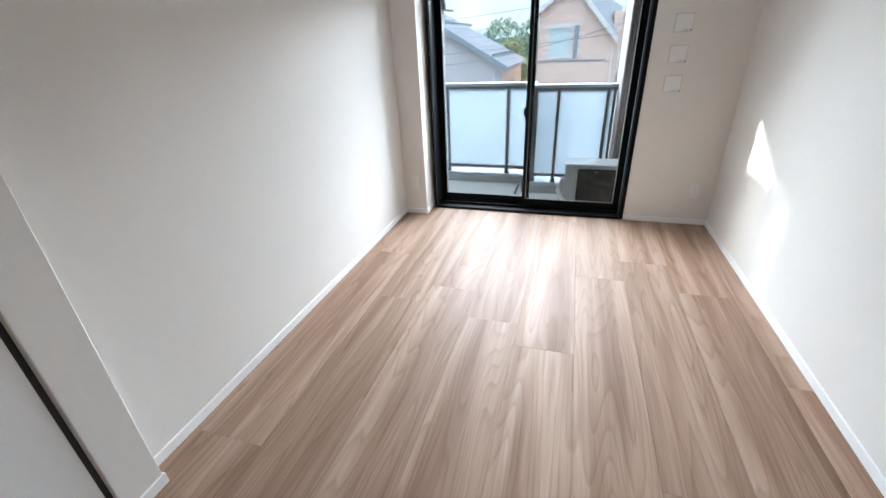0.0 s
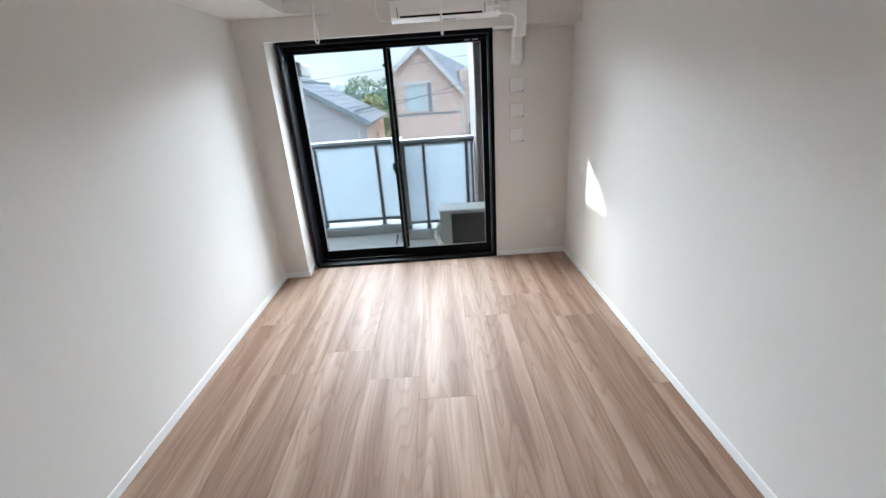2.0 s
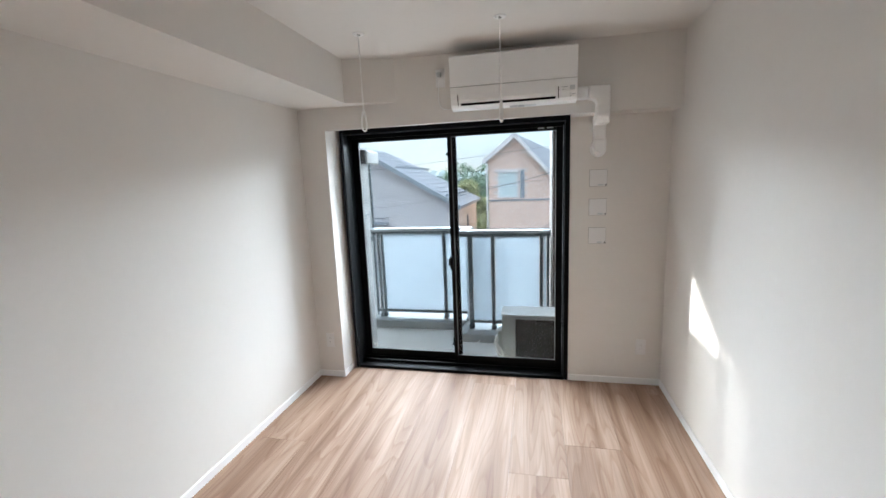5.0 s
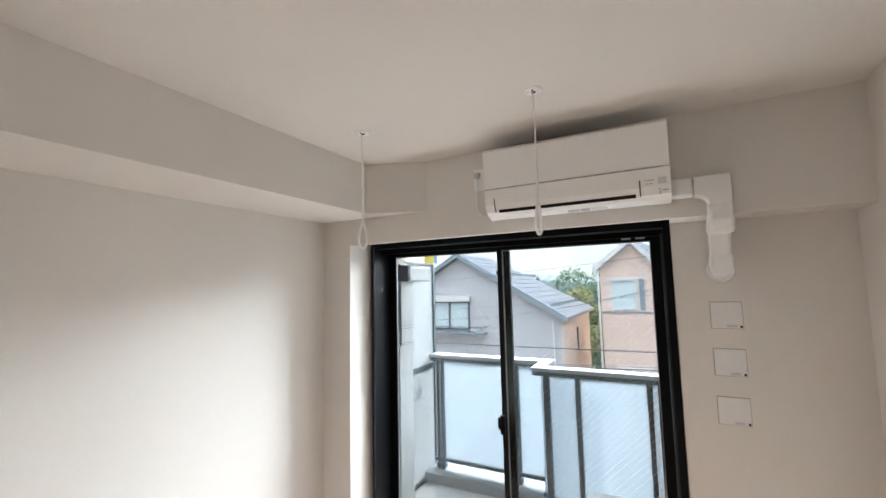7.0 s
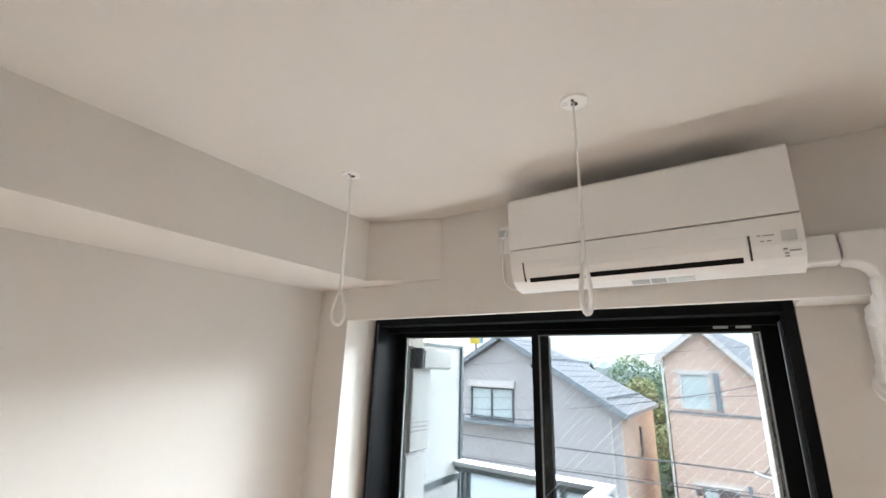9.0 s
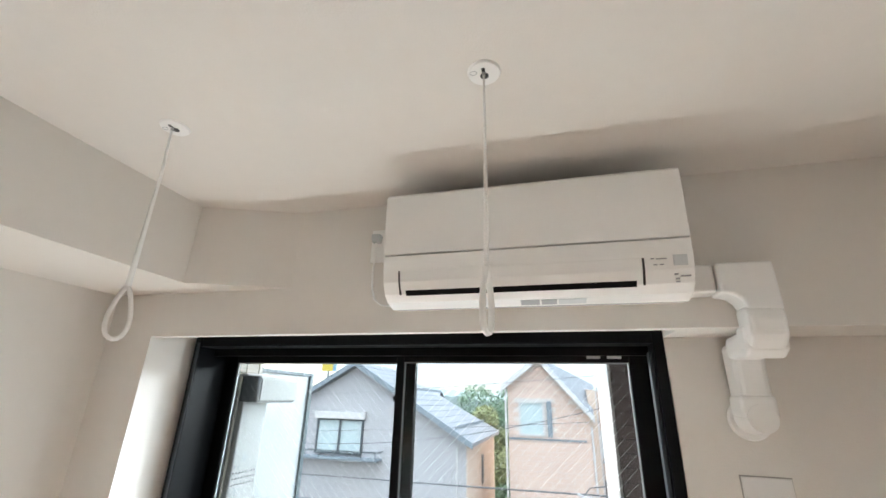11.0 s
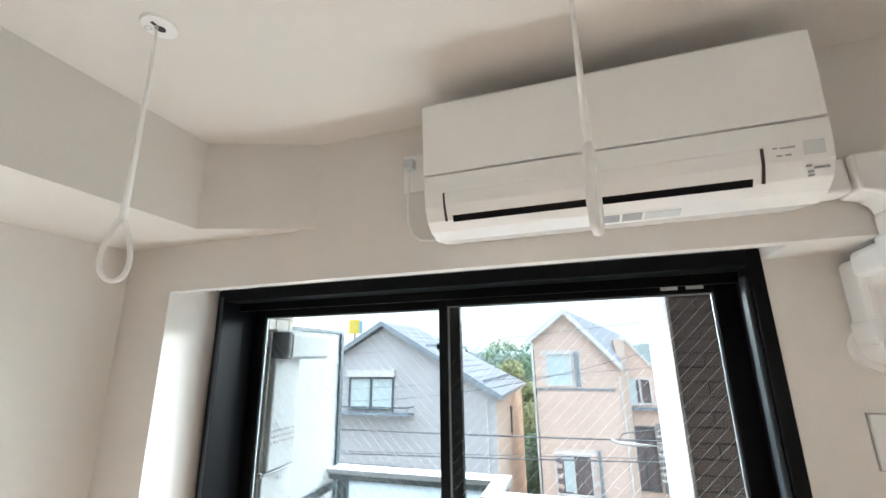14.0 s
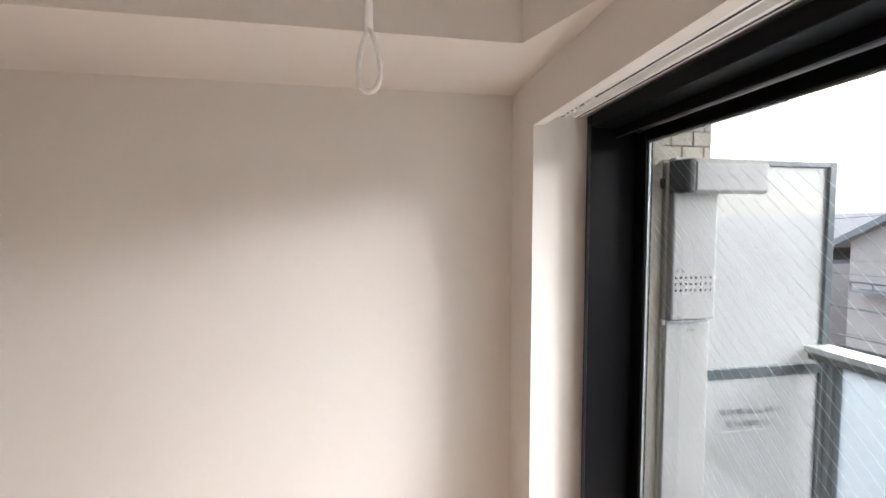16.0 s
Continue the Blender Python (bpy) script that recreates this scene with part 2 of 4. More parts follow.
# ---- mesh helpers ----
def part(name, bm, mat, parent=None, label="", smooth=False):
    me = bpy.data.meshes.new(name)
    bm.to_mesh(me)
    bm.free()
    me.materials.append(M[mat])
    if smooth:
        for p in me.polygons:
            p.use_smooth = True
    ob = new(name, me)
    if parent:
        ob.parent = parent
        ob.matrix_parent_inverse = parent.matrix_basis.inverted()
    return tagged(ob, label)


def thing(name, at, label, category, group=""):
    ob = new(name)
    ob.location = at
    ob.empty_display_size = 0.05
    return tagged(ob, label, category, group)


def structure(ob, label=""):
    return tagged(ob, label, kind="structure")


def add_box(bm, lo, hi, bevel=0.0, seg=1):
    lo, hi = Vector(lo), Vector(hi)
    made = bmesh.ops.create_cube(bm, size=1, matrix=Matrix.Translation((lo + hi) / 2) @ Matrix.Diagonal((*(hi - lo), 1)))
    if bevel:
        edges = list({e for v in made["verts"] for e in v.link_edges})
        bmesh.ops.bevel(bm, geom=edges, offset=bevel, segments=seg, affect="EDGES", profile=0.5)
    return bm


def box(lo, hi, bevel=0.0, seg=1):
    return add_box(bmesh.new(), lo, hi, bevel, seg)


def add_prism(bm, outline, way, depth):
    """A closed outline of 3D points pushed by way * depth."""
    off = Vector(way) * depth
    a = [bm.verts.new(p) for p in outline]
    b = [bm.verts.new(Vector(p) + off) for p in outline]
    n = len(a)
    bm.faces.new(a)
    bm.faces.new(b[::-1])
    for k in range(n):
        bm.faces.new((a[k], b[k], b[(k + 1) % n], a[(k + 1) % n])[::-1])
    bmesh.ops.recalc_face_normals(bm, faces=bm.faces)
    return bm


def prism(outline, way, depth, bevel=0.0, seg=2):
    bm = add_prism(bmesh.new(), outline, way, depth)
    if bevel:
        bmesh.ops.bevel(bm, geom=list(bm.edges), offset=bevel, segments=seg, affect="EDGES", profile=0.5)
    return bm


def add_rod(bm, a, b, r, r2=None, seg=12):
    a, b = Vector(a), Vector(b)
    turn = (b - a).to_track_quat("Z", "Y").to_matrix().to_4x4()
    bmesh.ops.create_cone(bm, cap_ends=True, segments=seg, radius1=r, radius2=r if r2 is None else r2, depth=(b - a).length, matrix=Matrix.Translation((a + b) / 2) @ turn)
    return bm


def rod(a, b, r, r2=None, seg=12):
    return add_rod(bmesh.new(), a, b, r, r2, seg)


def add_tube(bm, pts, r, seg=8, closed=False, flat=1.0, side=(1, 0, 0)):
    """A round or flattened tube along a line of points."""
    pts = [Vector(p) for p in pts]
    rings, n = [], len(pts)
    for k, p in enumerate(pts):
        before, after = (pts[k - 1], pts[(k + 1) % n]) if closed else (pts[max(k - 1, 0)], pts[min(k + 1, n - 1)])
        way = (after - before).normalized()
        u = way.cross(Vector(side))
        u = u.normalized() if u.length > 1e-4 else way.orthogonal().normalized()
        v = way.cross(u).normalized()
        rr = r[k] if isinstance(r, (list, tuple)) else r
        rings.append([bm.verts.new(p + rr * (math.cos(a) * u + flat * math.sin(a) * v)) for a in (2 * math.pi * i / seg for i in range(seg))])
    for k in range(n if closed else n - 1):
        A, B = rings[k], rings[(k + 1) % n]
        for i in range(seg):
            bm.faces.new((A[i], A[(i + 1) % seg], B[(i + 1) % seg], B[i]))
    if not closed:
        bm.faces.new(rings[0][::-1])
        bm.faces.new(rings[-1])
    bmesh.ops.recalc_face_normals(bm, faces=bm.faces)
    return bm


def tube(pts, r, **k):
    return add_tube(bmesh.new(), pts, r, **k)


# ---- the room ----
X1, YP, YF, CEIL, BAND = 2.70, 4.20, 4.385, 2.46, 2.0
WIN_L, WIN_R, WIN_TOP = 0.245, 2.03, 2.03
YB = -0.7

floor = structure(part("floor", box((-0.15, YB, -0.12), (X1 + 0.15, 4.44, -0.012)), "concrete"), "wood-look plank floor laid lengthwise towards the window")
wall_left = structure(part("wall_left", box((-0.15, YB, -0.01), (0, YP, CEIL)), "wallpaper"), "plain off-white papered wall")
wall_right = structure(part("wall_right", box((X1, YB, -0.01), (X1 + 0.15, 4.66, CEIL)), "wallpaper"), "plain off-white papered wall")
wall_back = structure(part("wall_back", box((-0.15, YB - 0.12, -0.01), (X1 + 0.15, YB, CEIL)), "wallpaper"), "plain off-white papered wall")
bm = box((-0.15, YP, -0.01), (0.22, 4.62, BAND))                 # pier beside the window
add_box(bm, (0.22, YP + 0.035, BAND + 0.05), (X1, 4.62, CEIL))      # above the window, behind the lip
add_box(bm, (-0.15, YP, BAND), (0.22, 4.62, CEIL))
add_box(bm, (0.22, YP, BAND), (X1, YP + 0.035, CEIL))
add_box(bm, (WIN_R, YP + 0.035, BAND), (X1, 4.62, BAND + 0.05))
add_box(bm, (WIN_R + 0.002, YF + 0.005, -0.01), (X1, 4.62, BAND))
wall_window = structure(part("wall_window", bm, "wallpaper"), "off-white papered window wall with a deep band over the opening")
ceiling = structure(part("ceiling", box((-0.15, YB, CEIL), (X1 + 0.15, 4.62, CEIL + 0.15)), "ceiling_paper"), "plain off-white papered ceiling")
bm = add_prism(bmesh.new(), [(0, YB, 2.165), (0.455, YB, 2.165), (0.455, 4.07, 2.165), (0.80, YP, 2.165), (0, YP, 2.165)], (0, 0, 1), CEIL - 2.165)
structure(part("beam", bm, "wallpaper"), "boxed papered ceiling beam along the wall")

# wall end and door by the entrance
structure(part("wall_end", box((0, 1.13, -0.01), (0.10, 1.28, 2.165), 0.003), "wallpaper"), "short papered wall end beside a white door")
door = thing("door_entrance", (0.04, 0.8, 0), "closed white door beside the papered wall end", "door")
part("door_leaf", box((0.045, 0.42, 0.006), (0.088, 1.108, 2.03), 0.002), "door_white", door)
part("door_seal", box((0.05, 1.108, 0.0), (0.075, 1.13, 2.03)), "dark_gap", door)

# baseboards
def baseboard(a, b, inward):
    """A 50 mm board with a small top lip; a and b lie on the wall's face."""
    a, b, n = Vector((*a, 0)), Vector((*b, 0)), Vector((*inward, 0))
    outline = [a, a + n * 0.007, a + n * 0.007 + Vector((0, 0, 0.046)), a + n * 0.004 + Vector((0, 0, 0.05)), a + Vector((0, 0, 0.05))]
    return structure(part("baseboard", prism(outline, (b - a).normalized(), (b - a).length), "trim_white"), "low white baseboard")


baseboard((0, 1.287), (0, YP), (1, 0))
baseboard((0.10, 1.16), (0.10, 1.287), (1, 0))
baseboard((0.0, 1.28), (0.10, 1.28), (0, 1))
baseboard((0.007, YP), (0.227, YP), (0, -1))
baseboard((0.22, YP + 0.001), (0.22, YF - 0.004), (1, 0))
baseboard((X1, YB), (X1, YF + 0.004), (-1, 0))
baseboard((WIN_R + 0.003, YF + 0.005), (X1 - 0.007, YF + 0.005), (0, -1))

# ---- the sliding window ----
window = structure(thing("window_1", (1.14, 4.5, 0), "black aluminium two-pane sliding window with wired glass", "window"))
bm = box((WIN_L, YF, 0.0), (0.275, 4.62, WIN_TOP), 0.002)
add_box(bm, (1.998, YF, 0.0), (WIN_R, 4.62, WIN_TOP), 0.002)
add_box(bm, (0.275, YF, 1.985), (1.998, 4.62, WIN_TOP), 0.002)
add_box(bm, (0.275, YF, -0.01), (1.998, 4.62, 0.022), 0.002)
add_box(bm, (0.275, 4.47, 1.955), (1.998, 4.485, 1.985))
add_box(bm, (0.275, 4.47, 0.022), (1.998, 4.48, 0.045))
add_box(bm, (0.275, 4.54, 0.022), (1.998, 4.548, 0.045))
part("window_frame", bm, "frame_black", window)
# the jambs' sheen of sky, put in as strips of a paler, bluish black
bm = box((0.262, YF - 0.006, 0.0), (0.275, YF, WIN_TOP - 0.03), 0.002)
add_box(bm, (1.985, YF + 0.012, 0.03), (1.998, YF + 0.05, 1.96), 0.003)
part("sheen_strips", bm, "frame_sheen", window)


def sash(name, x0, x1, y0, y1, wide_l, wide_r, lean):
    """A sliding sash: stiles, rails, gasket, the pane and the wire in it."""
    z0, z1, zg0, zg1 = 0.03, 1.975, 0.105, 1.935
    bm = box((x0, y0, z0), (x0 + wide_l, y1, z1), 0.002)
    add_box(bm, (x1 - wide_r, y0, z0), (x1, y1, z1), 0.002)
    add_box(bm, (x0 + wide_l, y0, z0), (x1 - wide_r, y1, zg0), 0.002)
    add_box(bm, (x0 + wide_l, y0, zg1), (x1 - wide_r, y1, z1), 0.002)
    s = part(name, bm, "frame_black", window)
    xa, xb, yg = x0 + wide_l, x1 - wide_r, (y0 + y1) / 2
    bm = box((xa, yg - 0.006, zg0), (xa + 0.004, yg + 0.006, zg1))
    add_box(bm, (xb - 0.004, yg - 0.006, zg0), (xb, yg + 0.006, zg1))
    add_box(bm, (xa, yg - 0.006, zg1 - 0.004), (xb, yg + 0.006, zg1))
    add_box(bm, (xa, yg - 0.006, zg0), (xb, yg + 0.006, zg0 + 0.004))
    part("gasket", bm, "gasket", s)
    pane = part("pane", box((xa + 0.001, yg - 0.003, zg0 + 0.001), (xb - 0.001, yg + 0.003, zg1 - 0.001)), "glass", s, "clear wired glass pane")
    pane.visible_shadow = False
    wires = bmesh.new()
    w, h, step = xb - xa - 0.01, zg1 - zg0 - 0.01, 0.027
    for way in (1, -1):
        r = 0.00024 if way == lean else 0.00007      # one run of the wires lies proud
        c = -h
        while c < w + h:
            pts = []
            for z in (0, h):
                pts.append((c + z, z))
            (u0, v0), (u1, v1) = pts
            lo, hi = max(0.0, -u0) if u0 < 0 else 0.0, min(h, w - u0)
            if hi > lo:
                p0, p1 = (u0 + lo, lo), (u0 + hi, hi)
                if way < 0:
                    p0, p1 = (w - p0[0], p0[1]), (w - p1[0], p1[1])
                add_rod(wires, (xa + 0.005 + p0[0], yg, zg0 + 0.005 + p0[1]), (xa + 0.005 + p1[0], yg, zg0 + 0.005 + p1[1]), r, seg=3)
            c += step * 1.414
    part("pane_wire", wires, "wire", s)
    return s


sash("sash_outer", 0.27, 1.165, 4.555, 4.585, 0.058, 0.042, -1)
sash("sash_inner", 1.105, 2.0, 4.50, 4.53, 0.03, 0.06, 1)
lock = box((1.098, 4.478, 0.86), (1.128, 4.50, 0.97), 0.006, 2)
add_box(lock, (1.088, 4.468, 0.895), (1.104, 4.49, 0.96), 0.004, 2)
part("crescent_lock", lock, "frame_black", window, "black crescent lock")
part("sash_stop", box((1.086, 4.53, 1.79), (1.106, 4.552, 1.812), 0.003), "frame_black", window)
for x in (1.805, 1.872):
    part("sticker", box((x, 4.4965, 1.947), (x + 0.045, 4.4995, 1.963)), "label_pale", window, "small printed sticker")
part("sill_catch", box((1.10, 4.486, 0.24), (1.118, 4.5, 0.27), 0.003), "frame_black", window)

# curtain rail under the band
rail = thing("curtain_rail", (1.14, 4.29, BAND), "thin white double curtain rail fixed above the window", "curtain rail")
for y in (4.27, 4.325):
    bm = box((0.26, y, 2.02), (2.0, y + 0.024, 2.05), 0.002)
    part("rail_track", bm, "plastic_white", rail)
    part("rail_groove", box((0.262, y + 0.009, 2.0185), (1.998, y + 0.014, 2.0215)), "dark_gap", rail)
for x in (0.30, 0.33, 0.36, 0.385, 0.43, 0.445, 0.46, 0.475):
    part("glider", box((x, 4.273, 2.007), (x + 0.008, 4.283, 2.02), 0.002), "plastic_white", rail)

# ---- the air conditioner ----
AX0, AX1 = 1.237, 2.039
unit = thing("air_conditioner", (1.638, 4.2, 2.2), "white wall-mounted air conditioner over the window", "air conditioner")
back = prism([(AX0 + 0.002, y, z) for y, z in ((YP, 2.38), (4.03, 2.376), (4.03, 2.14), (4.06, 2.09), (4.115, 2.066), (YP, 2.085))], (1, 0, 0), AX1 - AX0 - 0.004, 0.003)
part("body", back, "unit_white", unit)
upper = prism([(AX0, y, z) for y, z in ((4.035, 2.386), (4.003, 2.384), (3.992, 2.372), (3.994, 2.30), (4.001, 2.192), (4.035, 2.192))], (1, 0, 0), AX1 - AX0, 0.0025)
part("front_panel", upper, "unit_white", unit)
lower = prism([(AX0, y, z) for y, z in ((4.035, 2.188), (4.002, 2.188), (4.005, 2.15), (4.012, 2.112), (4.029, 2.081), (4.056, 2.062), (4.10, 2.051), (YP, 2.068), (YP, 2.078), (4.11, 2.07), (4.035, 2.15))], (1, 0, 0), AX1 - AX0, 0.002)
part("lower_panel", lower, "unit_white", unit)
vane = prism([(AX0 + 0.052, y, z) for y, z in ((4.0035, 2.1415), (4.0095, 2.112), (4.021, 2.0885), (4.025, 2.09), (4.014, 2.113), (4.007, 2.142))], (1, 0, 0), 0.633, 0.0008, 1)
part("vane", vane, "unit_white", unit)
part("outlet_slot", prism([(AX0 + 0.066, y, z) for y, z in ((4.0205, 2.0895), (4.0290, 2.0755), (4.036, 2.08), (4.028, 2.092))], (1, 0, 0), 0.605), "frame_black", unit, "dark air outlet slot")
for x in (AX0 + 0.047, AX0 + 0.686):
    part("vane_gap", prism([(x, y, z) for y, z in ((4.0042, 2.142), (4.0098, 2.111), (4.0255, 2.078), (4.031, 2.081), (4.016, 2.113), (4.009, 2.143))], (1, 0, 0), 0.005), "dark_gap", unit)
part("signal_window", prism([(1.993, y, z) for y, z in ((4.0035, 2.146), (4.0085, 2.120), (4.012, 2.121), (4.007, 2.147))], (1, 0, 0), 0.031), "label_pale", unit, "pale grey signal window")
for x, w, z in ((1.943, 0.008, 2.140), (1.955, 0.024, 2.139), (1.948, 0.009, 2.125), (1.962, 0.010, 2.125), (1.993, 0.008, 2.101), (2.006, 0.022, 2.096), (1.995, 0.008, 2.090), (1.995, 0.008, 2.083)):
    yy = 4.0052 + max(0.0, 2.15 - z) * 0.2
    part("marking", box((x, yy - 0.0012, z - 0.002), (x + w, yy + 0.004, z + 0.001)), "label_grey", unit)
for x, w in ((1.62, 0.05), (1.675, 0.04), (1.72, 0.07)):
    part("rating_label", prism([(x, 4.064, 2.0588), (x, 4.064, 2.0602), (x, 4.09, 2.0532), (x, 4.09, 2.0518)], (1, 0, 0), w), "label_grey" if w < 0.06 else "label_pale", unit)

# power socket and cord
socket = thing("ac_socket", (1.13, YP, 2.3), "white high wall socket with a grey plug beside the air conditioner", "socket")
part("plate", box((1.102, YP - 0.006, 2.24), (1.168, YP, 2.36), 0.002, 2), "plastic_white", socket)
part("plug", prism([(1.115, 4.194, 2.305), (1.14, 4.194, 2.305), (1.144, 4.194, 2.335), (1.111, 4.194, 2.335)], (0, -1, 0), 0.03, 0.004), "label_pale", socket, "grey plug")
cord = [(1.127, 4.178, 2.31), (1.124, 4.182, 2.26), (1.118, 4.19, 2.2), (1.118, 4.193, 2.15), (1.13, 4.193, 2.11), (1.155, 4.193, 2.09), (1.19, 4.193, 2.085), (1.25, 4.193, 2.085)]
part("cord", tube(cord, 0.0035, seg=6), "plastic_white", socket, "white cord")

# pipe duct from the unit down to the wall sleeve
duct = thing("pipe_duct", (2.2, 4.2, 2.0), "white plastic pipe duct stepping down past the band to the wall", "pipe duct")
part("duct_run", box((AX1 - 0.03, 4.137, 2.080), (2.1215, 4.199, 2.159), 0.010, 3), "plastic_white", duct)
part("duct_elbow", prism([(2.122, 4.125, 2.158), (2.252, 4.125, 2.158), (2.254, 4.125, 2.03), (2.176, 4.125, 2.03), (2.168, 4.125, 2.056), (2.150, 4.125, 2.072), (2.122, 4.125, 2.076)], (0, 1, 0), 0.075, 0.008, 3), "plastic_white", duct)
part("duct_step", prism([(2.168, 4.130, 2.045), (2.168, 4.120, 2.02), (2.168, 4.128, 1.965), (2.168, 4.165, 1.932), (2.168, 4.31, 1.925), (2.168, 4.31, 1.985), (2.168, 4.199, 1.99), (2.168, 4.199, 2.045)], (1, 0, 0), 0.086, 0.014, 3), "plastic_white", duct)
part("step_sleeve", prism([(2.163, 4.155, 1.938), (2.163, 4.185, 1.920), (2.163, 4.205, 1.920), (2.163, 4.205, 1.998), (2.163, 4.155, 1.998)], (1, 0, 0), 0.096, 0.010, 3), "plastic_white", duct)
part("duct_drop", prism([(2.180, 4.27, 1.975), (2.180, 4.388, 1.975), (2.180, 4.388, 1.79), (2.180, 4.308, 1.79), (2.180, 4.300, 1.915)], (1, 0, 0), 0.080, 0.016, 3), "plastic_white", duct)
end = bmesh.new()
add_rod(end, (2.220, 4.39, 1.775), (2.220, 4.298, 1.775), 0.044, 0.036, 28)
add_box(end, (2.176, 4.300, 1.775), (2.264, 4.389, 1.835), 0.012, 3)
part("duct_end", end, "plastic_white", duct)
sleeve = bmesh.new()
add_rod(sleeve, (2.220, 4.3895, 1.77), (2.220, 4.377, 1.77), 0.056, 0.052, 28)
part("wall_sleeve", sleeve, "plastic_white", duct)

# ---- switch plates and sockets ----
def outlet(name, x, y, z, label):
    o = thing(name, (x, y, z), label, "socket", "wall sockets")
    part("plate", box((x - 0.035, y - 0.007, z - 0.06), (x + 0.035, y, z + 0.06), 0.003, 2), "plate_white", o)
    part("socket_body", box((x - 0.012, y - 0.009, z - 0.035), (x + 0.012, y - 0.007, z + 0.035), 0.001), "plate_white", o)
    for dz in (-0.018, 0.014):
        for dx in (-0.005, 0.004):
            part("slot", box((x + dx, y - 0.0095, z + dz), (x + dx + 0.0015, y - 0.009, z + dz + 0.008)), "dark_gap", o)
    return o


outlet("wall_socket", 2.555, YF + 0.005, 0.30, "white double wall socket low on the window wall")
outlet("wall_socket", 0.115, YP, 0.32, "white double wall socket low on the narrow pier")
for z in (1.568, 1.36, 1.15):
    p = thing("blank_plate", (2.23, YF, z), "white square cover plate on the papered window wall", "cover plate", "cover plates")
    y = YF + 0.005
    # shadow line around the plate, put in as a slightly larger grey sheet
    part("plate_shadow_line", box((2.1655, y - 0.003, z - 0.0605), (2.2885, y, z + 0.0605)), "plate_shade", p, "thin grey rim coloured as the plate's shadow line")
    part("plate", box((2.168, y - 0.009, z - 0.058), (2.286, y - 0.003, z + 0.058), 0.0015, 2), "plate_white", p)
    part("hinge_tab", box((2.225, y - 0.0112, z - 0.054), (2.262, y - 0.008, z - 0.043), 0.001), "label_pale", p, "small grey printed mark")
    part("indicator", box((2.274, y - 0.0112, z - 0.055), (2.283, y - 0.008, z - 0.045)), "dark_gap", p, "small dark square")

# ---- drying-pole hangers on the ceiling ----
def hanger(x, y, spin):
    h = thing("ceiling_hanger", (x, y, CEIL), "white ceiling ring with hanging white strap and loop", "laundry hanger", "ceiling hangers")
    plate = bmesh.new()
    add_rod(plate, (x, y, CEIL), (x, y, CEIL - 0.005), 0.036, 0.033, 32)
    part("ceiling_plate", plate, "plastic_white", h)
    key = bmesh.new()
    add_rod(key, (x, y + 0.004, CEIL - 0.0052), (x, y + 0.004, CEIL - 0.0062), 0.009, seg=16)
    add_box(key, (x - 0.0035, y - 0.018, CEIL - 0.0062), (x + 0.0035, y, CEIL - 0.0052))
    part("keyhole", key, "dark_gap", h, "dark keyhole slot")
    mark = bmesh.new()
    ring = [(x - 0.022 + 0.0075 * math.cos(a), y - 0.008 + 0.0055 * math.sin(a), CEIL - 0.0055) for a in (k * math.pi / 8 for k in range(16))]
    add_tube(mark, ring, 0.0006, seg=4, closed=True, side=(0, 0, 1))
    part("printed_mark", mark, "label_grey", h)
    pin = bmesh.new()
    add_rod(pin, (x, y - 0.006, CEIL - 0.004), (x, y - 0.006, CEIL - 0.016), 0.0035, seg=10)
    part("hook_pin", pin, "steel", h)
    top, loop_top, low = CEIL - 0.012, 2.025, 1.908
    pts = [(x, y - 0.006, top), (x, y, top - 0.12), (x, y, (top + loop_top) / 2), (x, y, loop_top)]
    part("strap", tube(pts, [0.0035, 0.005, 0.006, 0.009], seg=8, flat=0.55, side=(math.sin(spin), math.cos(spin), 0)), "strap", h, smooth=True)
    ux, uy = math.cos(spin), math.sin(spin)
    loop = []
    for k in range(24):
        a = 2 * math.pi * k / 24
        s = 0.5 - 0.5 * math.cos(a)                       # 0 at the top, 1 at the bottom
        wide = 0.030 * math.sin(a) * (0.35 + 0.65 * s)
        loop.append((x + ux * wide, y + uy * wide, loop_top - 0.0 - (loop_top - low) * s))
    part("loop", tube(loop, 0.0050, seg=8, closed=True, flat=1.25, side=(-uy, ux, 0)), "strap", h, smooth=True)
    return h


hanger(0.770, 3.648, radians(72))
hanger(1.594, 3.643, radians(78))

# ---- the balcony ----
ZB = -0.12
structure(part("balcony_floor", box((-0.9, 4.62, ZB - 0.15), (2.7, 6.02, ZB)), "concrete"), "grey concrete balcony floor")
bm = box((-0.9, 5.67, ZB), (1.0, 6.0, -0.03), 0.006)
add_box(bm, (1.0, 5.34, ZB), (2.7, 6.0, -0.03), 0.006)
structure(part("balcony_kerb", bm, "curb_grey"), "low grey kerb under the balcony railing")
structure(part("balcony_soffit", box((-0.9, 4.701, 2.385), (2.7, 6.05, 2.54)), "concrete"))
bm = box((-0.9, 4.62, ZB), (WIN_L - 0.02, 4.70, 2.5))
add_box(bm, (WIN_R + 0.02, 4.62, ZB), (2.9, 4.70, 2.5))
add_box(bm, (WIN_L - 0.02, 4.62, WIN_TOP), (WIN_R + 0.02, 4.70, 2.5))
add_box(bm, (WIN_L - 0.02, 4.622, ZB), (WIN_R + 0.02, 4.68, -0.012))
structure(part("facade", bm, "tile_beige"), "beige tiled outer wall")
structure(part("drain", box((0.93, 5.25, ZB), (0.955, 5.62, ZB + 0.004)), "dark_gap"))

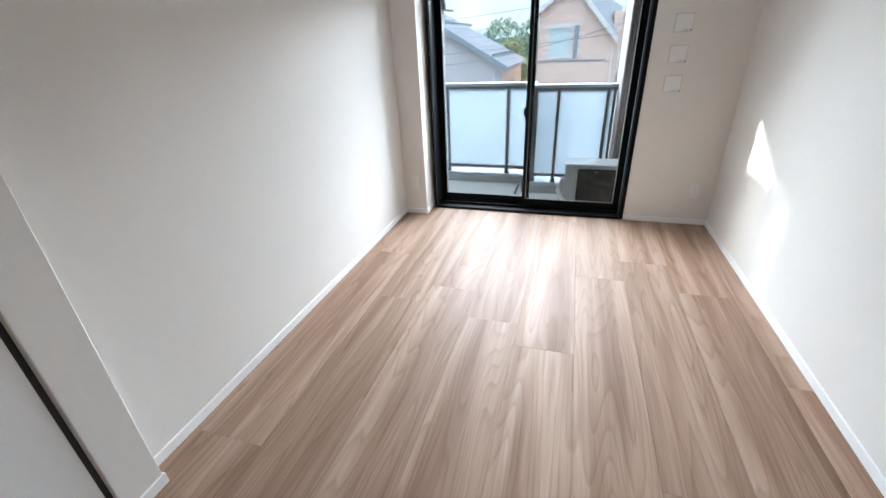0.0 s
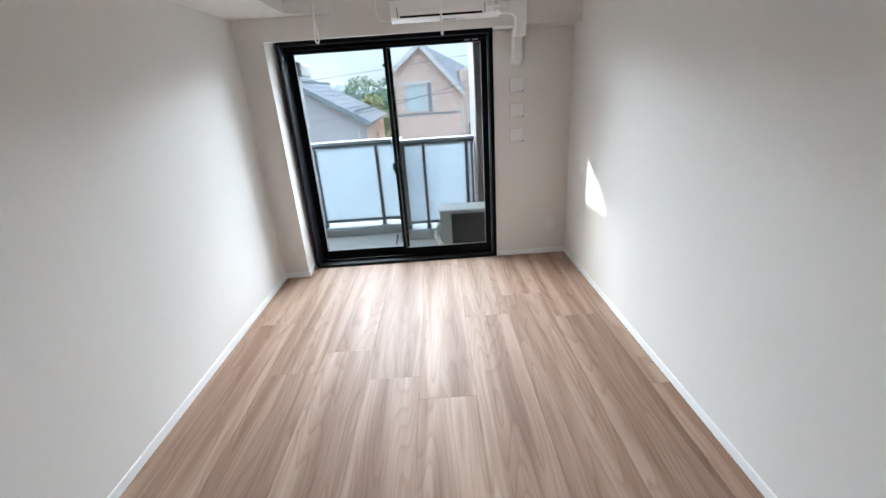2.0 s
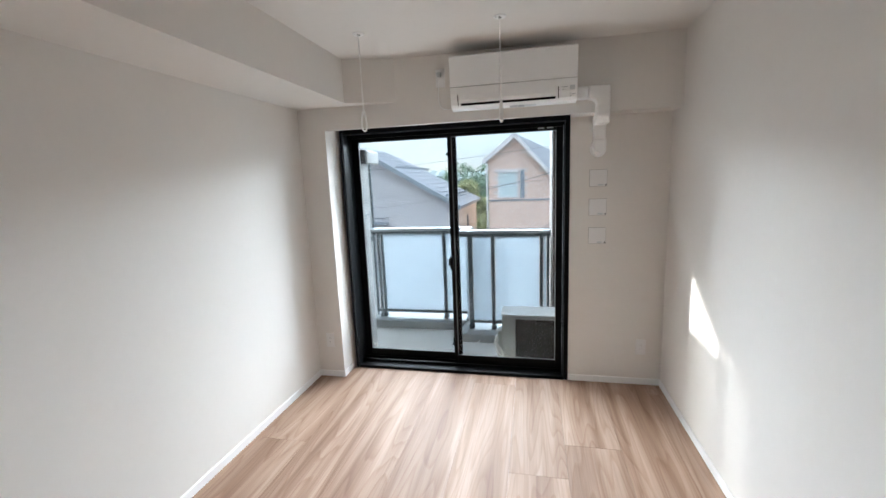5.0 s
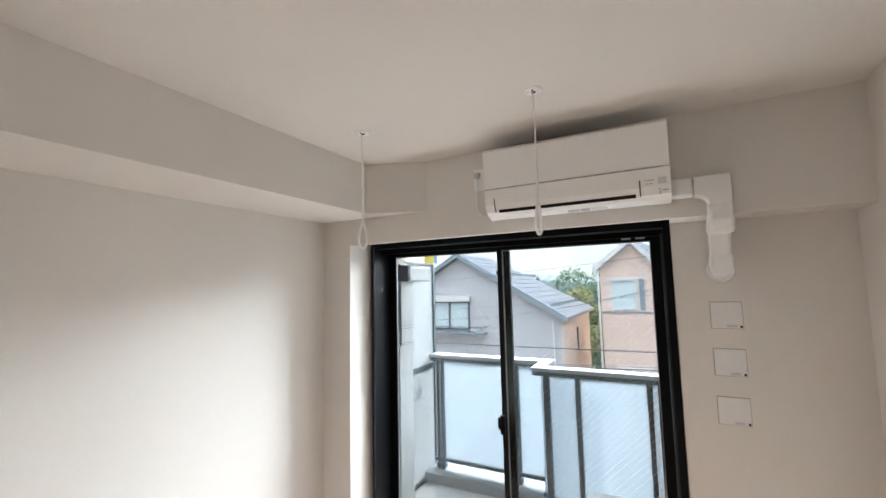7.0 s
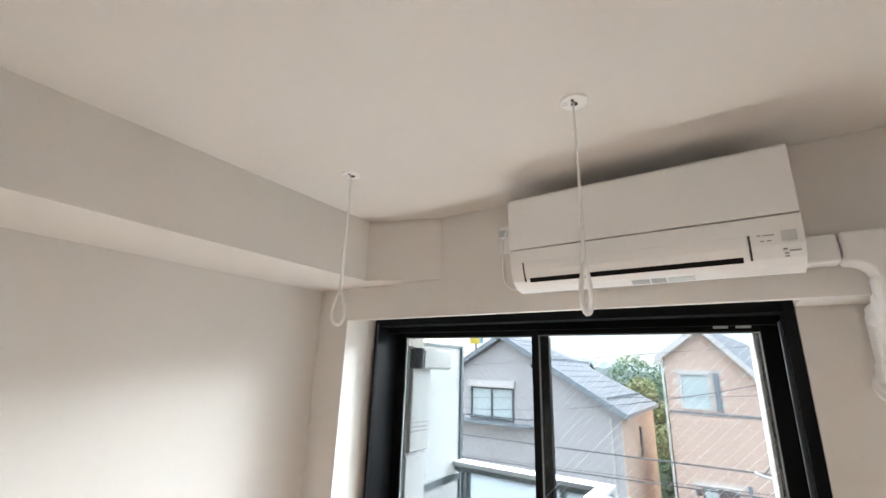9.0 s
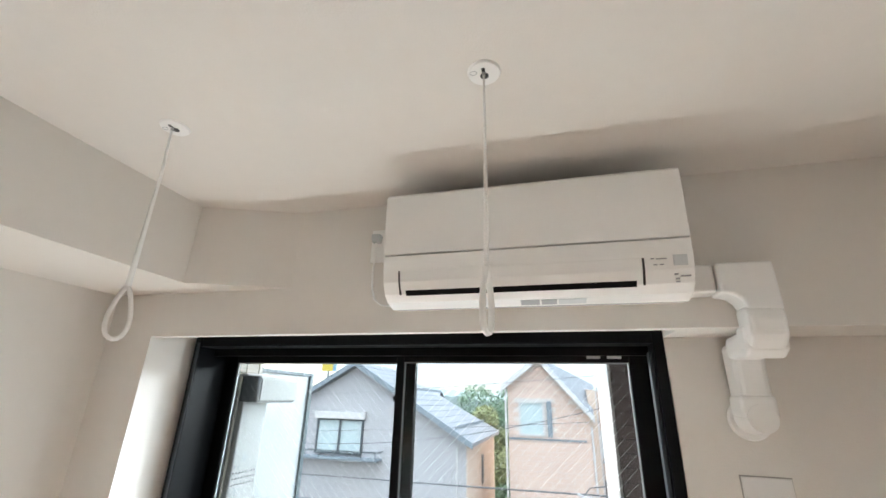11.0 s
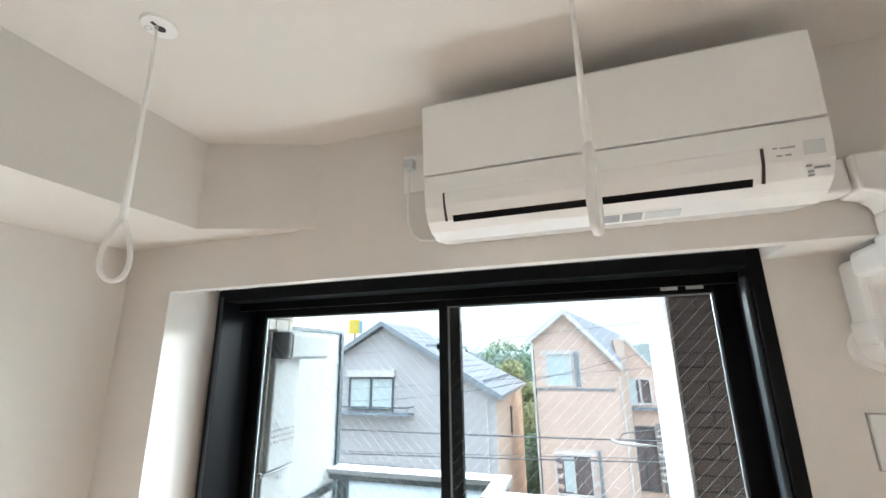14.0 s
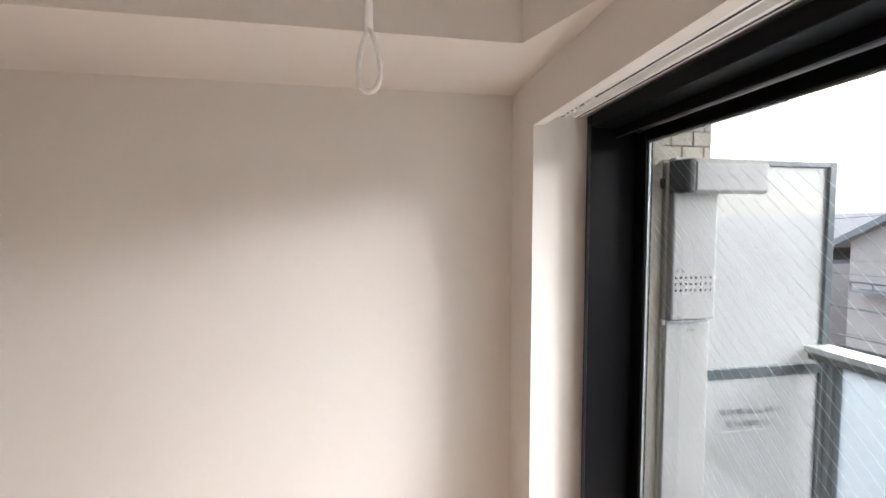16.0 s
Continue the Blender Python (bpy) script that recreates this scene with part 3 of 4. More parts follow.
# railing
fence = thing("balcony_railing", (1.0, 5.7, -0.03), "grey metal balcony railing with milky glass panels and pale cap", "railing")
cap = box((-0.15, 5.785, 1.025), (1.09, 5.925, 1.055), 0.004)
add_box(cap, (0.99, 5.606, 1.025), (1.09, 5.784, 1.055), 0.004)
add_box(cap, (0.99, 5.49, 1.025), (1.943, 5.605, 1.055), 0.004)
part("cap", cap, "rail_cap", fence)
under = box((-0.12, 5.80, 0.99), (1.08, 5.86, 1.025))
add_box(under, (1.0, 5.505, 0.99), (1.943, 5.57, 1.025))
add_box(under, (1.02, 5.57, 0.99), (1.075, 5.80, 1.025))
part("top_rail", under, "rail_grey", fence)
low = box((-0.10, 5.81, 0.035), (1.05, 5.85, 0.065), 0.003)
add_box(low, (1.1, 5.515, 0.035), (1.943, 5.555, 0.065), 0.003)
add_box(low, (1.04, 5.555, 0.035), (1.07, 5.81, 0.065), 0.003)
part("bottom_rail", low, "rail_grey", fence)


def post(x, y, w):
    bm = box((x, y, -0.03), (x + w, y + 0.05, 0.99), 0.003)
    add_box(bm, (x - 0.01, y - 0.01, -0.03), (x + w + 0.01, y + 0.06, 0.02), 0.006)
    part("post", bm, "rail_grey", fence)


for x, y, w in ((-0.055, 5.805, 0.02), (-0.01, 5.805, 0.02), (0.742, 5.805, 0.034), (1.04, 5.80, 0.04), (1.085, 5.51, 0.045), (1.333, 5.51, 0.034), (1.836, 5.51, 0.034), (1.906, 5.51, 0.026)):
    post(x, y, w)
for x0, x1 in ((0.018, 0.735), (0.782, 1.035)):
    part("panel", box((x0, 5.83, 0.065), (x1, 5.838, 0.99)), "frosted", fence, "milky glass panel")
for x0, x1 in ((1.135, 1.328), (1.372, 1.831), (1.874, 1.903)):
    part("panel", box((x0, 5.535, 0.065), (x1, 5.543, 0.99)), "frosted", fence, "milky glass panel")
part("panel", box((1.052, 5.57, 0.065), (1.06, 5.80, 0.99)), "frosted", fence, "milky glass panel")

# partition board to the neighbour
PX, COLUMN = -0.125, 0.155
board = thing("partition_board", (PX, 5.4, -0.03), "white fire-escape partition board in a grey frame", "partition")
bm = box((PX - 0.02, 5.875, ZB + 0.09), (PX + 0.012, 5.915, 1.965), 0.002)
add_box(bm, (PX - 0.02, 4.965, 1.94), (PX + 0.012, 5.875, 1.965), 0.002)
add_box(bm, (PX - 0.02, 4.965, 0.91), (PX + 0.010, 5.875, 0.962), 0.002)
add_box(bm, (PX - 0.02, 4.965, ZB + 0.001), (PX + 0.012, 5.875, ZB + 0.04), 0.002)
part("partition_frame", bm, "rail_grey", board)
part("upper_board", box((PX - 0.012, 4.965, 0.962), (PX - 0.002, 5.875, 1.94)), "board", board)
part("lower_board", box((PX - 0.012, 4.965, ZB + 0.04), (PX - 0.002, 5.875, 0.91)), "board", board)


def text(body, size, place, turn, mat, parent, name="writing"):
    c = bpy.data.curves.new(name, "FONT")
    c.body, c.size, c.extrude = body, size, 0.0005
    c.materials.append(M[mat])
    o = new(name, c)
    o.matrix_basis = Matrix.Translation(place) @ turn @ Matrix.Diagonal((0.87, 1, 1, 1))
    if parent:
        o.parent = parent
        o.matrix_parent_inverse = parent.matrix_basis.inverted()
    return o


SIDE = Euler((radians(90), 0, radians(90))).to_matrix().to_4x4()
text("非常の際にはここを破って", 0.036, (PX + 0.0005, 5.312, 0.728), SIDE, "ink", board)
text("隣戸へ避難出来ます。", 0.036, (PX + 0.0005, 5.345, 0.665), SIDE, "ink", board)
part("small_print", box((PX - 0.002, 5.31, 0.640), (PX, 5.60, 0.645)), "label_pale", board)

# water heater, hung on the tiled column
heater = thing("water_heater", (0.2, 4.81, ZB), "cream and white slim gas water heater with a pipe cover below", "water heater")
part("heater_case", box((COLUMN, 4.706, 1.306), (0.236, 4.722, 1.885), 0.003), "heater_cream", heater)
part("front_cover", box((COLUMN, 4.7225, 1.306), (0.26, 4.905, 1.90), 0.008, 2), "heater_white", heater)
part("pipe_cover", box((COLUMN, 4.7105, ZB + 0.01), (0.25, 4.893, 1.296), 0.005, 2), "heater_white", heater)
part("pipe_cover_side", box((COLUMN, 4.702, ZB + 0.01), (0.236, 4.71, 1.296), 0.003), "heater_cream", heater)
part("latch_bar", box((0.246, 4.70, 1.297), (0.266, 4.87, 1.304), 0.002), "label_grey", heater)
part("latch_knob", box((0.238, 4.684, 1.288), (0.262, 4.7, 1.312), 0.006, 2), "heater_cream", heater)
for z in (0.45, 0.95):
    part("cover_handle", tube([(0.2, 4.702, z), (0.2, 4.69, z + 0.01), (0.2, 4.69, z + 0.13), (0.2, 4.702, z + 0.14)], 0.004, seg=6), "heater_cream", heater)
part("maker_mark", box((0.2495, 4.80, 1.262), (0.2515, 4.832, 1.272), 0.0005), "label_grey", heater)
hood = prism([(0.236, 4.716, 1.768), (0.308, 4.742, 1.768), (0.314, 4.764, 1.768), (0.235, 4.764, 1.768)], (0, 0, 1), 0.122, 0.008, 3)
part("flue_hood", hood, "duct_grey", heater, "grey metal flue hood")
deflector = prism([(0.236, 4.7645, 1.885), (0.236, 4.7645, 1.778), (0.30, 4.7645, 1.766), (0.316, 4.7645, 1.778), (0.316, 4.7645, 1.872), (0.30, 4.7645, 1.89)], (0, 1, 0), 0.29, 0.003, 2)
part("flue_deflector", deflector, "heater_white", heater, "white flue deflector box")
for y in (4.80, 4.89):
    part("screw", rod((0.315, y, 1.86), (0.3185, y, 1.86), 0.003, seg=8), "label_grey", heater)
part("flue_clip", box((0.20, 4.69, 1.79), (0.236, 4.706, 1.825), 0.004), "clip_brown", heater)
vents = bmesh.new()
for i in range(8):
    for j in range(3):
        add_box(vents, (0.258, 4.734 + i * 0.0205, 1.412 + j * 0.0235), (0.2606, 4.742 + i * 0.0205, 1.421 + j * 0.0235))
part("vent_holes", vents, "dark_gap", heater)
for y, w, z, h, mt in ((4.735, 0.012, 1.484, 0.012, "label_grey"), (4.762, 0.010, 1.484, 0.012, "label_grey"), (4.735, 0.022, 1.505, 0.002, "label_pale"), (4.735, 0.018, 1.527, 0.002, "label_pale"), (4.78, 0.034, 1.508, 0.03, "label_pale"), (4.782, 0.03, 1.545, 0.004, "label_pale"), (4.735, 0.015, 1.548, 0.003, "label_pale"), (4.735, 0.06, 1.398, 0.003, "label_pale"), (4.735, 0.045, 1.388, 0.003, "label_pale"), (4.735, 0.052, 1.378, 0.003, "label_pale")):
    part("marking", box((0.2595, y, z), (0.2608, y + w, z + h)), mt, heater)
for z in (1.33, 1.37, 1.42):
    part("side_slot", box((0.20, 4.7045, z), (0.212, 4.7065, z + 0.032)), "dark_gap", heater)

# outdoor unit
ox, oy, oz = 1.49, 4.80, ZB + 0.03
out = thing("outdoor_unit", (1.88, 4.93, ZB), "cream outdoor air-conditioning unit with dark finned back", "outdoor unit")
part("case", box((ox, oy, oz), (ox + 0.78, oy + 0.25, oz + 0.46), 0.01, 2), "ac_body", out)
part("lid", box((ox - 0.008, oy - 0.008, oz + 0.46), (ox + 0.788, oy + 0.258, oz + 0.475), 0.006, 2), "plastic_white", out)
part("coil", box((ox + 0.12, oy - 0.004, oz + 0.03), (ox + 0.76, oy + 0.004, oz + 0.43)), "ac_fins", out, "dark finned coil")
grille = bmesh.new()
for k in range(26):
    x = ox + 0.125 + k * 0.025
    add_box(grille, (x, oy - 0.008, oz + 0.035), (x + 0.003, oy - 0.005, oz + 0.425))
for k in range(7):
    z = oz + 0.05 + k * 0.06
    add_box(grille, (ox + 0.12, oy - 0.011, z), (ox + 0.76, oy - 0.008, z + 0.003))
part("guard", grille, "guard_dark", out)
for x in (ox + 0.08, ox + 0.62):
    part("foot", box((x, oy - 0.02, ZB), (x + 0.06, oy + 0.27, oz), 0.004), "metal_dark", out)
part("valve_cover", box((ox - 0.04, oy + 0.02, oz + 0.13), (ox + 0.001, oy + 0.14, oz + 0.31), 0.012, 2), "ac_body", out)
for x in (0.30, 0.52):
    part("foot_bolt", rod((ox + x, oy - 0.004, oz + 0.40), (ox + x, oy - 0.014, oz + 0.40), 0.006, seg=8), "steel", out)
pipes = bmesh.new()
add_tube(pipes, [(ox + 0.02, oy + 0.06, oz + 0.27), (ox - 0.045, oy + 0.05, oz + 0.25), (ox - 0.06, oy + 0.0, oz + 0.2), (ox - 0.01, oy - 0.035, oz + 0.13), (ox + 0.09, oy - 0.06, oz + 0.05), (ox + 0.17, oy - 0.075, oz + 0.012), (ox + 0.3, oy - 0.08, oz - 0.005), (ox + 0.62, oy - 0.075, oz - 0.006)], 0.019, seg=10)
add_tube(pipes, [(ox + 0.02, oy + 0.08, oz + 0.17), (ox - 0.045, oy + 0.06, oz + 0.16), (ox - 0.055, oy + 0.02, oz + 0.12), (ox + 0.0, oy - 0.03, oz + 0.06), (ox + 0.08, oy - 0.045, oz + 0.005), (ox + 0.2, oy - 0.045, oz - 0.008), (ox + 0.6, oy - 0.04, oz - 0.008)], 0.015, seg=10)
part("pipes", pipes, "pipe_tape", out, "wrapped cream pipes", smooth=True)

# tiled column behind the heater, dark tiled side wall with a pale end
def tiled(name, lo, hi, axis, mat, joint, tw, th, start, label):
    """A wall block with one tiled face (axis 1: its +x side, 0: its -y side); each tile is a piece that stands 4 mm proud."""
    w = structure(part(name, box(lo, hi), joint), label)
    run = 1 if axis else 0
    shapes = {}
    row, z = 0, lo[2] + 0.03
    while z < hi[2] - 0.02:
        u = start - (tw / 2 if row % 2 else 0)
        high = round(min(z + th - 0.006, hi[2]) - z, 4)
        while u < hi[run]:
            a, b = max(u, lo[run] + 0.001), min(u + tw - 0.006, hi[run] - 0.001)
            if b - a > 0.01:
                size = (round(b - a, 4), high)
                if size not in shapes:
                    half = (0.0025, size[0] / 2, high / 2) if axis else (size[0] / 2, 0.0025, high / 2)
                    bm = box([-h for h in half], half, 0.001)
                    shapes[size] = bpy.data.meshes.new("tile")
                    bm.to_mesh(shapes[size])
                    bm.free()
                    shapes[size].materials.append(M[mat])
                t = new("tile", shapes[size])
                mid = (a + b) / 2
                t.location = (hi[0] + 0.0015, mid, z + high / 2) if axis else (mid, lo[1] - 0.0015, z + high / 2)
                t.parent = w
            u += tw
        z += th
        row += 1
    return w


tiled("wall_column", (-0.75, 4.70, ZB), (COLUMN - 0.004, 4.96, 2.385), 1, "tile_beige", "mortar_pale", 0.095, 0.0555, 4.645, "beige tiled column behind the heater")
tiled("wall_side", (1.957, 5.22, ZB), (2.75, 5.85, 2.385), 0, "tile_dark", "mortar", 0.205, 0.060, 1.86, "dark brown tiled side wall of the balcony")
structure(part("wall_side_end", box((1.944, 5.214, ZB), (1.9565, 5.85, 2.385), 0.002), "pillar_pink"), "pale rendered end of the side wall")

# ---- outside ----
ZG = -6.0
structure(part("ground", box((-260, 4.8, ZG - 0.2), (260, 420, ZG)), "asphalt"), "grey asphalt and yards far below")
structure(part("building_below", box((-8, -9, ZG), (10, 4.5, ZB - 0.16)), "tile_beige"))


def window_on(parent, x0, x1, z0, z1, y, panes=2, mat="metal_dark", box_top=False, pane="curtain"):
    w = part("window", box((x0 + 0.03, y - 0.004, z0 + 0.03), (x1 - 0.03, y + 0.002, z1 - 0.03)), pane, parent, "aluminium window with pale curtain" if pane == "curtain" else "dark aluminium window")
    bm = box((x0, y - 0.06, z0), (x0 + 0.05, y, z1))
    add_box(bm, (x1 - 0.05, y - 0.06, z0), (x1, y, z1))
    add_box(bm, (x0 + 0.05, y - 0.06, z0), (x1 - 0.05, y, z0 + 0.05))
    add_box(bm, (x0 + 0.05, y - 0.06, z1 - 0.05), (x1 - 0.05, y, z1))
    for k in range(1, panes):
        xm = x0 + (x1 - x0) * k / panes
        add_box(bm, (xm - 0.03, y - 0.055, z0 + 0.05), (xm + 0.03, y - 0.005, z1 - 0.05))
    part("window_frame", bm, mat, w)
    if box_top:
        part("shutter_box", box((x0 - 0.06, y - 0.16, z1), (x1 + 0.06, y, z1 + 0.2), 0.01), "trim_pale", w)
    return w


# grey gabled house
HY, HB = 15.0, 20.0
PKX, PKZ, ERX, ERZ, ELX, ELZ = -4.18, 2.74, -0.79, 0.74, -6.6, 1.32
grey = thing("house", (-3.8, 17.5, ZG), "pale grey gabled house with slate roof and a small window ledge", "house")
part("wall", prism([(ELX, HY, ZG), (ERX, HY, ZG), (ERX, HY, ERZ), (PKX, HY, PKZ - 0.05), (ELX, HY, ELZ)], (0, 1, 0), HB - HY), "stucco_grey", grey)
part("side_wall", box((ERX, HY + 0.003, ZG), (ERX + 0.03, HB, ERZ - 0.01)), "stucco_peach", grey, "peach rendered side wall")
roof = bmesh.new()
def slab(bm, pts, t):
    add_prism(bm, pts, (0, 0, 1), t)
slab(roof, [(PKX, HY - 0.25, PKZ), (ERX + 0.2, HY - 0.25, ERZ - 0.12), (ERX + 0.2, HB + 0.3, ERZ - 0.12), (PKX, HB - 2.2, PKZ)], 0.1)
slab(roof, [(PKX, HY - 0.25, PKZ), (PKX, HB - 2.2, PKZ), (ELX - 0.3, HB + 0.3, ELZ - 0.17), (ELX - 0.3, HY - 0.25, ELZ - 0.17)], 0.1)
slab(roof, [(PKX, HB - 2.2, PKZ), (ERX + 0.2, HB + 0.3, ERZ - 0.12), (ELX - 0.3, HB + 0.3, ELZ - 0.17)], 0.1)
part("roof", roof, "roof_slate", grey)
verge = bmesh.new()
slope = (PKZ - ERZ + 0.2) / (ERX + 0.2 - PKX)
add_prism(verge, [(PKX, HY - 0.29, PKZ + 0.12), (ERX + 0.22, HY - 0.29, ERZ), (ERX + 0.22, HY - 0.29, ERZ - 0.16), (PKX, HY - 0.29, PKZ - 0.04)], (0, 1, 0), 0.04)
add_prism(verge, [(PKX, HY - 0.29, PKZ + 0.12), (PKX, HY - 0.29, PKZ - 0.04), (ELX - 0.32, HY - 0.29, ELZ - 0.21), (ELX - 0.32, HY - 0.29, ELZ - 0.05)], (0, 1, 0), 0.04)
part("verge_board", verge, "roof_edge", grey)
snow = bmesh.new()
on_roof = lambda x: PKZ + 0.1 - (PKZ - ERZ + 0.12) / (ERX + 0.2 - PKX) * (x - PKX)
for k in range(22):
    for x, dy in ((ERX - 0.35, 0.0), (-2.9, 0.1)):
        y = HY + 0.1 + dy + k * 0.22
        add_box(snow, (x, y, on_roof(x) - 0.03), (x + 0.04, y + 0.06, on_roof(x) + 0.07))
for k in range(1, 14):
    x = PKX + (ERX + 0.2 - PKX) * k / 14
    add_prism(snow, [(x, HY - 0.25, on_roof(x)), (x + 0.02, HY - 0.25, on_roof(x + 0.02)), (x + 0.02, HY - 0.25, on_roof(x) + 0.004), (x, HY - 0.25, on_roof(x) + 0.004)], (0, 1, 0), 2.6 + 2.4 * k / 14)
tagged(part("snow_guards", snow, "roof_edge", grey), kind="stuff")
window_on(grey, -5.34, -3.84, 0.25, 1.2, HY, 2, "metal_dark", True)
ledge = box((-6.3, HY - 0.45, 0.15), (-3.2, HY, 0.20))
part("ledge", ledge, "roof_edge", grey)
lr = bmesh.new()
add_rod(lr, (-6.3, HY - 0.43, 0.38), (-3.2, HY - 0.43, 0.38), 0.018, seg=6)
for k in range(8):
    x = -6.25 + k * 0.43
    add_rod(lr, (x, HY - 0.43, 0.2), (x, HY - 0.43, 0.38), 0.012, seg=6)
add_rod(lr, (-3.2, HY - 0.43, 0.38), (-3.2, HY, 0.38), 0.018, seg=6)
part("ledge_rail", lr, "metal_dark", grey)
part("string_course", box((-6.74, HY - 0.05, -1.32), (-3.3, HY, -1.24)), "metal_dark", grey)
window_on(grey, -2.25, -1.7, -1.45, -1.1, HY, 1)
window_on(grey, -3.9, -3.45, -1.9, -1.45, HY, 1)
part("side_window", box((ERX + 0.03, 17.2, -0.6), (ERX + 0.06, 17.45, 0.2)), "metal_dark", grey)
part("downpipe", rod((ERX - 0.25, HY - 0.05, ZG), (ERX - 0.25, HY - 0.05, ERZ - 0.12), 0.03, seg=8), "trim_pale", grey)

# peach tiled house
PY = 16.4
peach = thing("house", (1.2, 19, ZG), "peach brick-tiled narrow house with steep gable and dark roof", "house")
front = [(0.0, PY, ZG), (2.34, PY, ZG), (2.34, PY, 1.25), (0.95, PY, 2.86), (0.0, PY, 2.1)]
part("wall", prism(front, (0, 1, 0), 6.0), "brick_joint", peach)
courses = bmesh.new()
rng = random.Random(5)
z, row = -3.2, 0
while z < 2.8:
    x = 0.0 - (0.2 if row % 2 else 0)
    while x < 2.34:
        a, b = max(x, 0.01), min(x + 0.372, 2.33)
        zc = z + 0.06
        top = 2.1 + (a + b) / 2 / 0.95 * 0.76 if (a + b) / 2 < 0.95 else 2.86 - ((a + b) / 2 - 0.95) / 1.39 * 1.61
        hole = (0.22 < (a + b) / 2 < 1.34 and 0.68 < zc < 1.75) or (0.4 < (a + b) / 2 < 1.55 and -2.2 < zc < -1.0)
        if zc + 0.06 < top and b - a > 0.03 and not hole:
            add_box(courses, (a, PY - 0.012 - rng.random() * 0.004, z), (b, PY, z + 0.110))
        x += 0.4
    z += 0.13
    row += 1
tagged(part("brick_courses", courses, "brick_peach", peach), kind="stuff")
roof = bmesh.new()
slab(roof, [(0.95, PY - 0.2, 2.86), (2.42, PY - 0.2, 1.18), (2.66, 18.5, 2.14)], 0.09)
slab(roof, [(0.95, PY - 0.2, 2.9), (0.95, PY + 6, 2.9), (-0.18, PY + 6, 2.0), (-0.18, PY - 0.2, 2.0)], 0.09)
part("roof", roof, "roof_slate", peach)
verge = bmesh.new()
add_prism(verge, [(0.95, PY - 0.24, 2.99), (2.45, PY - 0.24, 1.29), (2.45, PY - 0.24, 1.11), (0.95, PY - 0.24, 2.79)], (0, 1, 0), 0.04)
add_prism(verge, [(0.95, PY - 0.24, 2.99), (0.95, PY - 0.24, 2.79), (-0.2, PY - 0.24, 1.88), (-0.2, PY - 0.24, 2.07)], (0, 1, 0), 0.04)
part("verge_board", verge, "trim_pale", peach)
window_on(peach, 0.32, 1.06, 0.70, 1.66, PY, 1, "trim_pale")
part("window_surround", box((0.22, PY - 0.05, 1.66), (1.34, PY, 1.72)), "trim_pale", peach)
part("window_shutter", box((1.14, PY - 0.05, 0.68), (1.28, PY, 1.66)), "roof_edge", peach)
part("string_course", box((0.0, PY - 0.04, 0.59), (2.2, PY, 0.64)), "roof_edge", peach)
window_on(peach, 0.37, 1.40, -2.2, -1.12, PY, 2, "trim_pale", pane="room_dark")
part("net_curtain", box((0.62, PY - 0.02, -2.1), (0.86, PY - 0.008, -1.2)), "curtain", peach)
for k in range(9):
    z = -1.88 + k * 0.165
    part("slat", box((3.2, 17.1, z), (3.46, 17.2, z + 0.05)), "trim_pale", peach)
part("slat_post", box((3.3, 17.2, -2.2), (3.36, 17.4, -0.4)), "roof_edge", peach)
part("pipe_stub", box((1.55, PY - 0.09, -2.3), (1.64, PY, -1.0)), "roof_edge", peach)
for x in (-0.05, 2.36):
    part("downpipe", rod((x, PY - 0.1, -5.9), (x, PY - 0.1, 1.0 if x > 2.3 else 2.0), 0.03, seg=8), "trim_pale", peach)
rear = prism([(2.3, 17.4, ZG), (4.6, 17.4, ZG), (4.6, 17.4, 0.3), (3.32, 17.4, 1.25), (2.72, 17.4, 2.0), (2.3, 17.4, 2.05)], (0, 1, 0), 4.0)
part("rear_wing", rear, "brick_peach", peach)
part("rear_verge", prism([(2.6, 17.34, 2.2), (3.4, 17.34, 1.22), (4.7, 17.34, 0.26), (4.7, 17.34, 0.16), (3.38, 17.34, 1.12), (2.6, 17.34, 2.1)], (0, 1, 0), 0.05), "trim_pale", peach)
part("corner_wall", box((2.342, 16.72, ZG), (2.56, 17.39, 2.02)), "stucco_peach", peach)
window_on(peach, 2.65, 3.28, 0.12, 0.88, 17.4, 2, "trim_pale", pane="room_dark")
part("net_curtain", box((2.69, 17.385, 0.16), (2.86, 17.392, 0.84)), "curtain", peach)
part("window_ledge", box((2.66, 17.2, -0.02), (3.7, 17.4, 0.05)), "roof_edge", peach)
window_on(peach, 2.60, 3.2, -2.2, -0.48, 17.4, 2, "metal_dark", pane="room_dark")
part("downpipe", rod((2.62, 17.3, -5.9), (2.62, 17.3, 2.0), 0.03, seg=8), "trim_pale", peach)

# houses beyond
def simple_house(x0, x1, y0, y1, eave, ridge, wall, label):
    h = thing("house", ((x0 + x1) / 2, (y0 + y1) / 2, ZG), label, "house")
    part("wall", box((x0, y0, ZG), (x1, y1, eave)), wall, h)
    ym = (y0 + y1) / 2
    r = bmesh.new()
    add_prism(r, [(x0 - 0.4, y0 - 0.5, eave - 0.05), (x0 - 0.4, ym, ridge), (x0 - 0.4, y1 + 0.5, eave - 0.05), (x0 - 0.4, y1 + 0.5, eave - 0.17), (x0 - 0.4, ym, ridge - 0.14), (x0 - 0.4, y0 - 0.5, eave - 0.17)], (1, 0, 0), x1 - x0 + 0.8)
    part("roof", r, "roof_slate", h)
    k = 0
    x = x0 + 0.8
    while x < x1 - 1.6:
        for z in (eave - 1.9, eave - 4.6):
            window_on(h, x, x + 1.4, z, z + 1.1, y0, 2, "trim_pale")
        x += 2.6
    return h


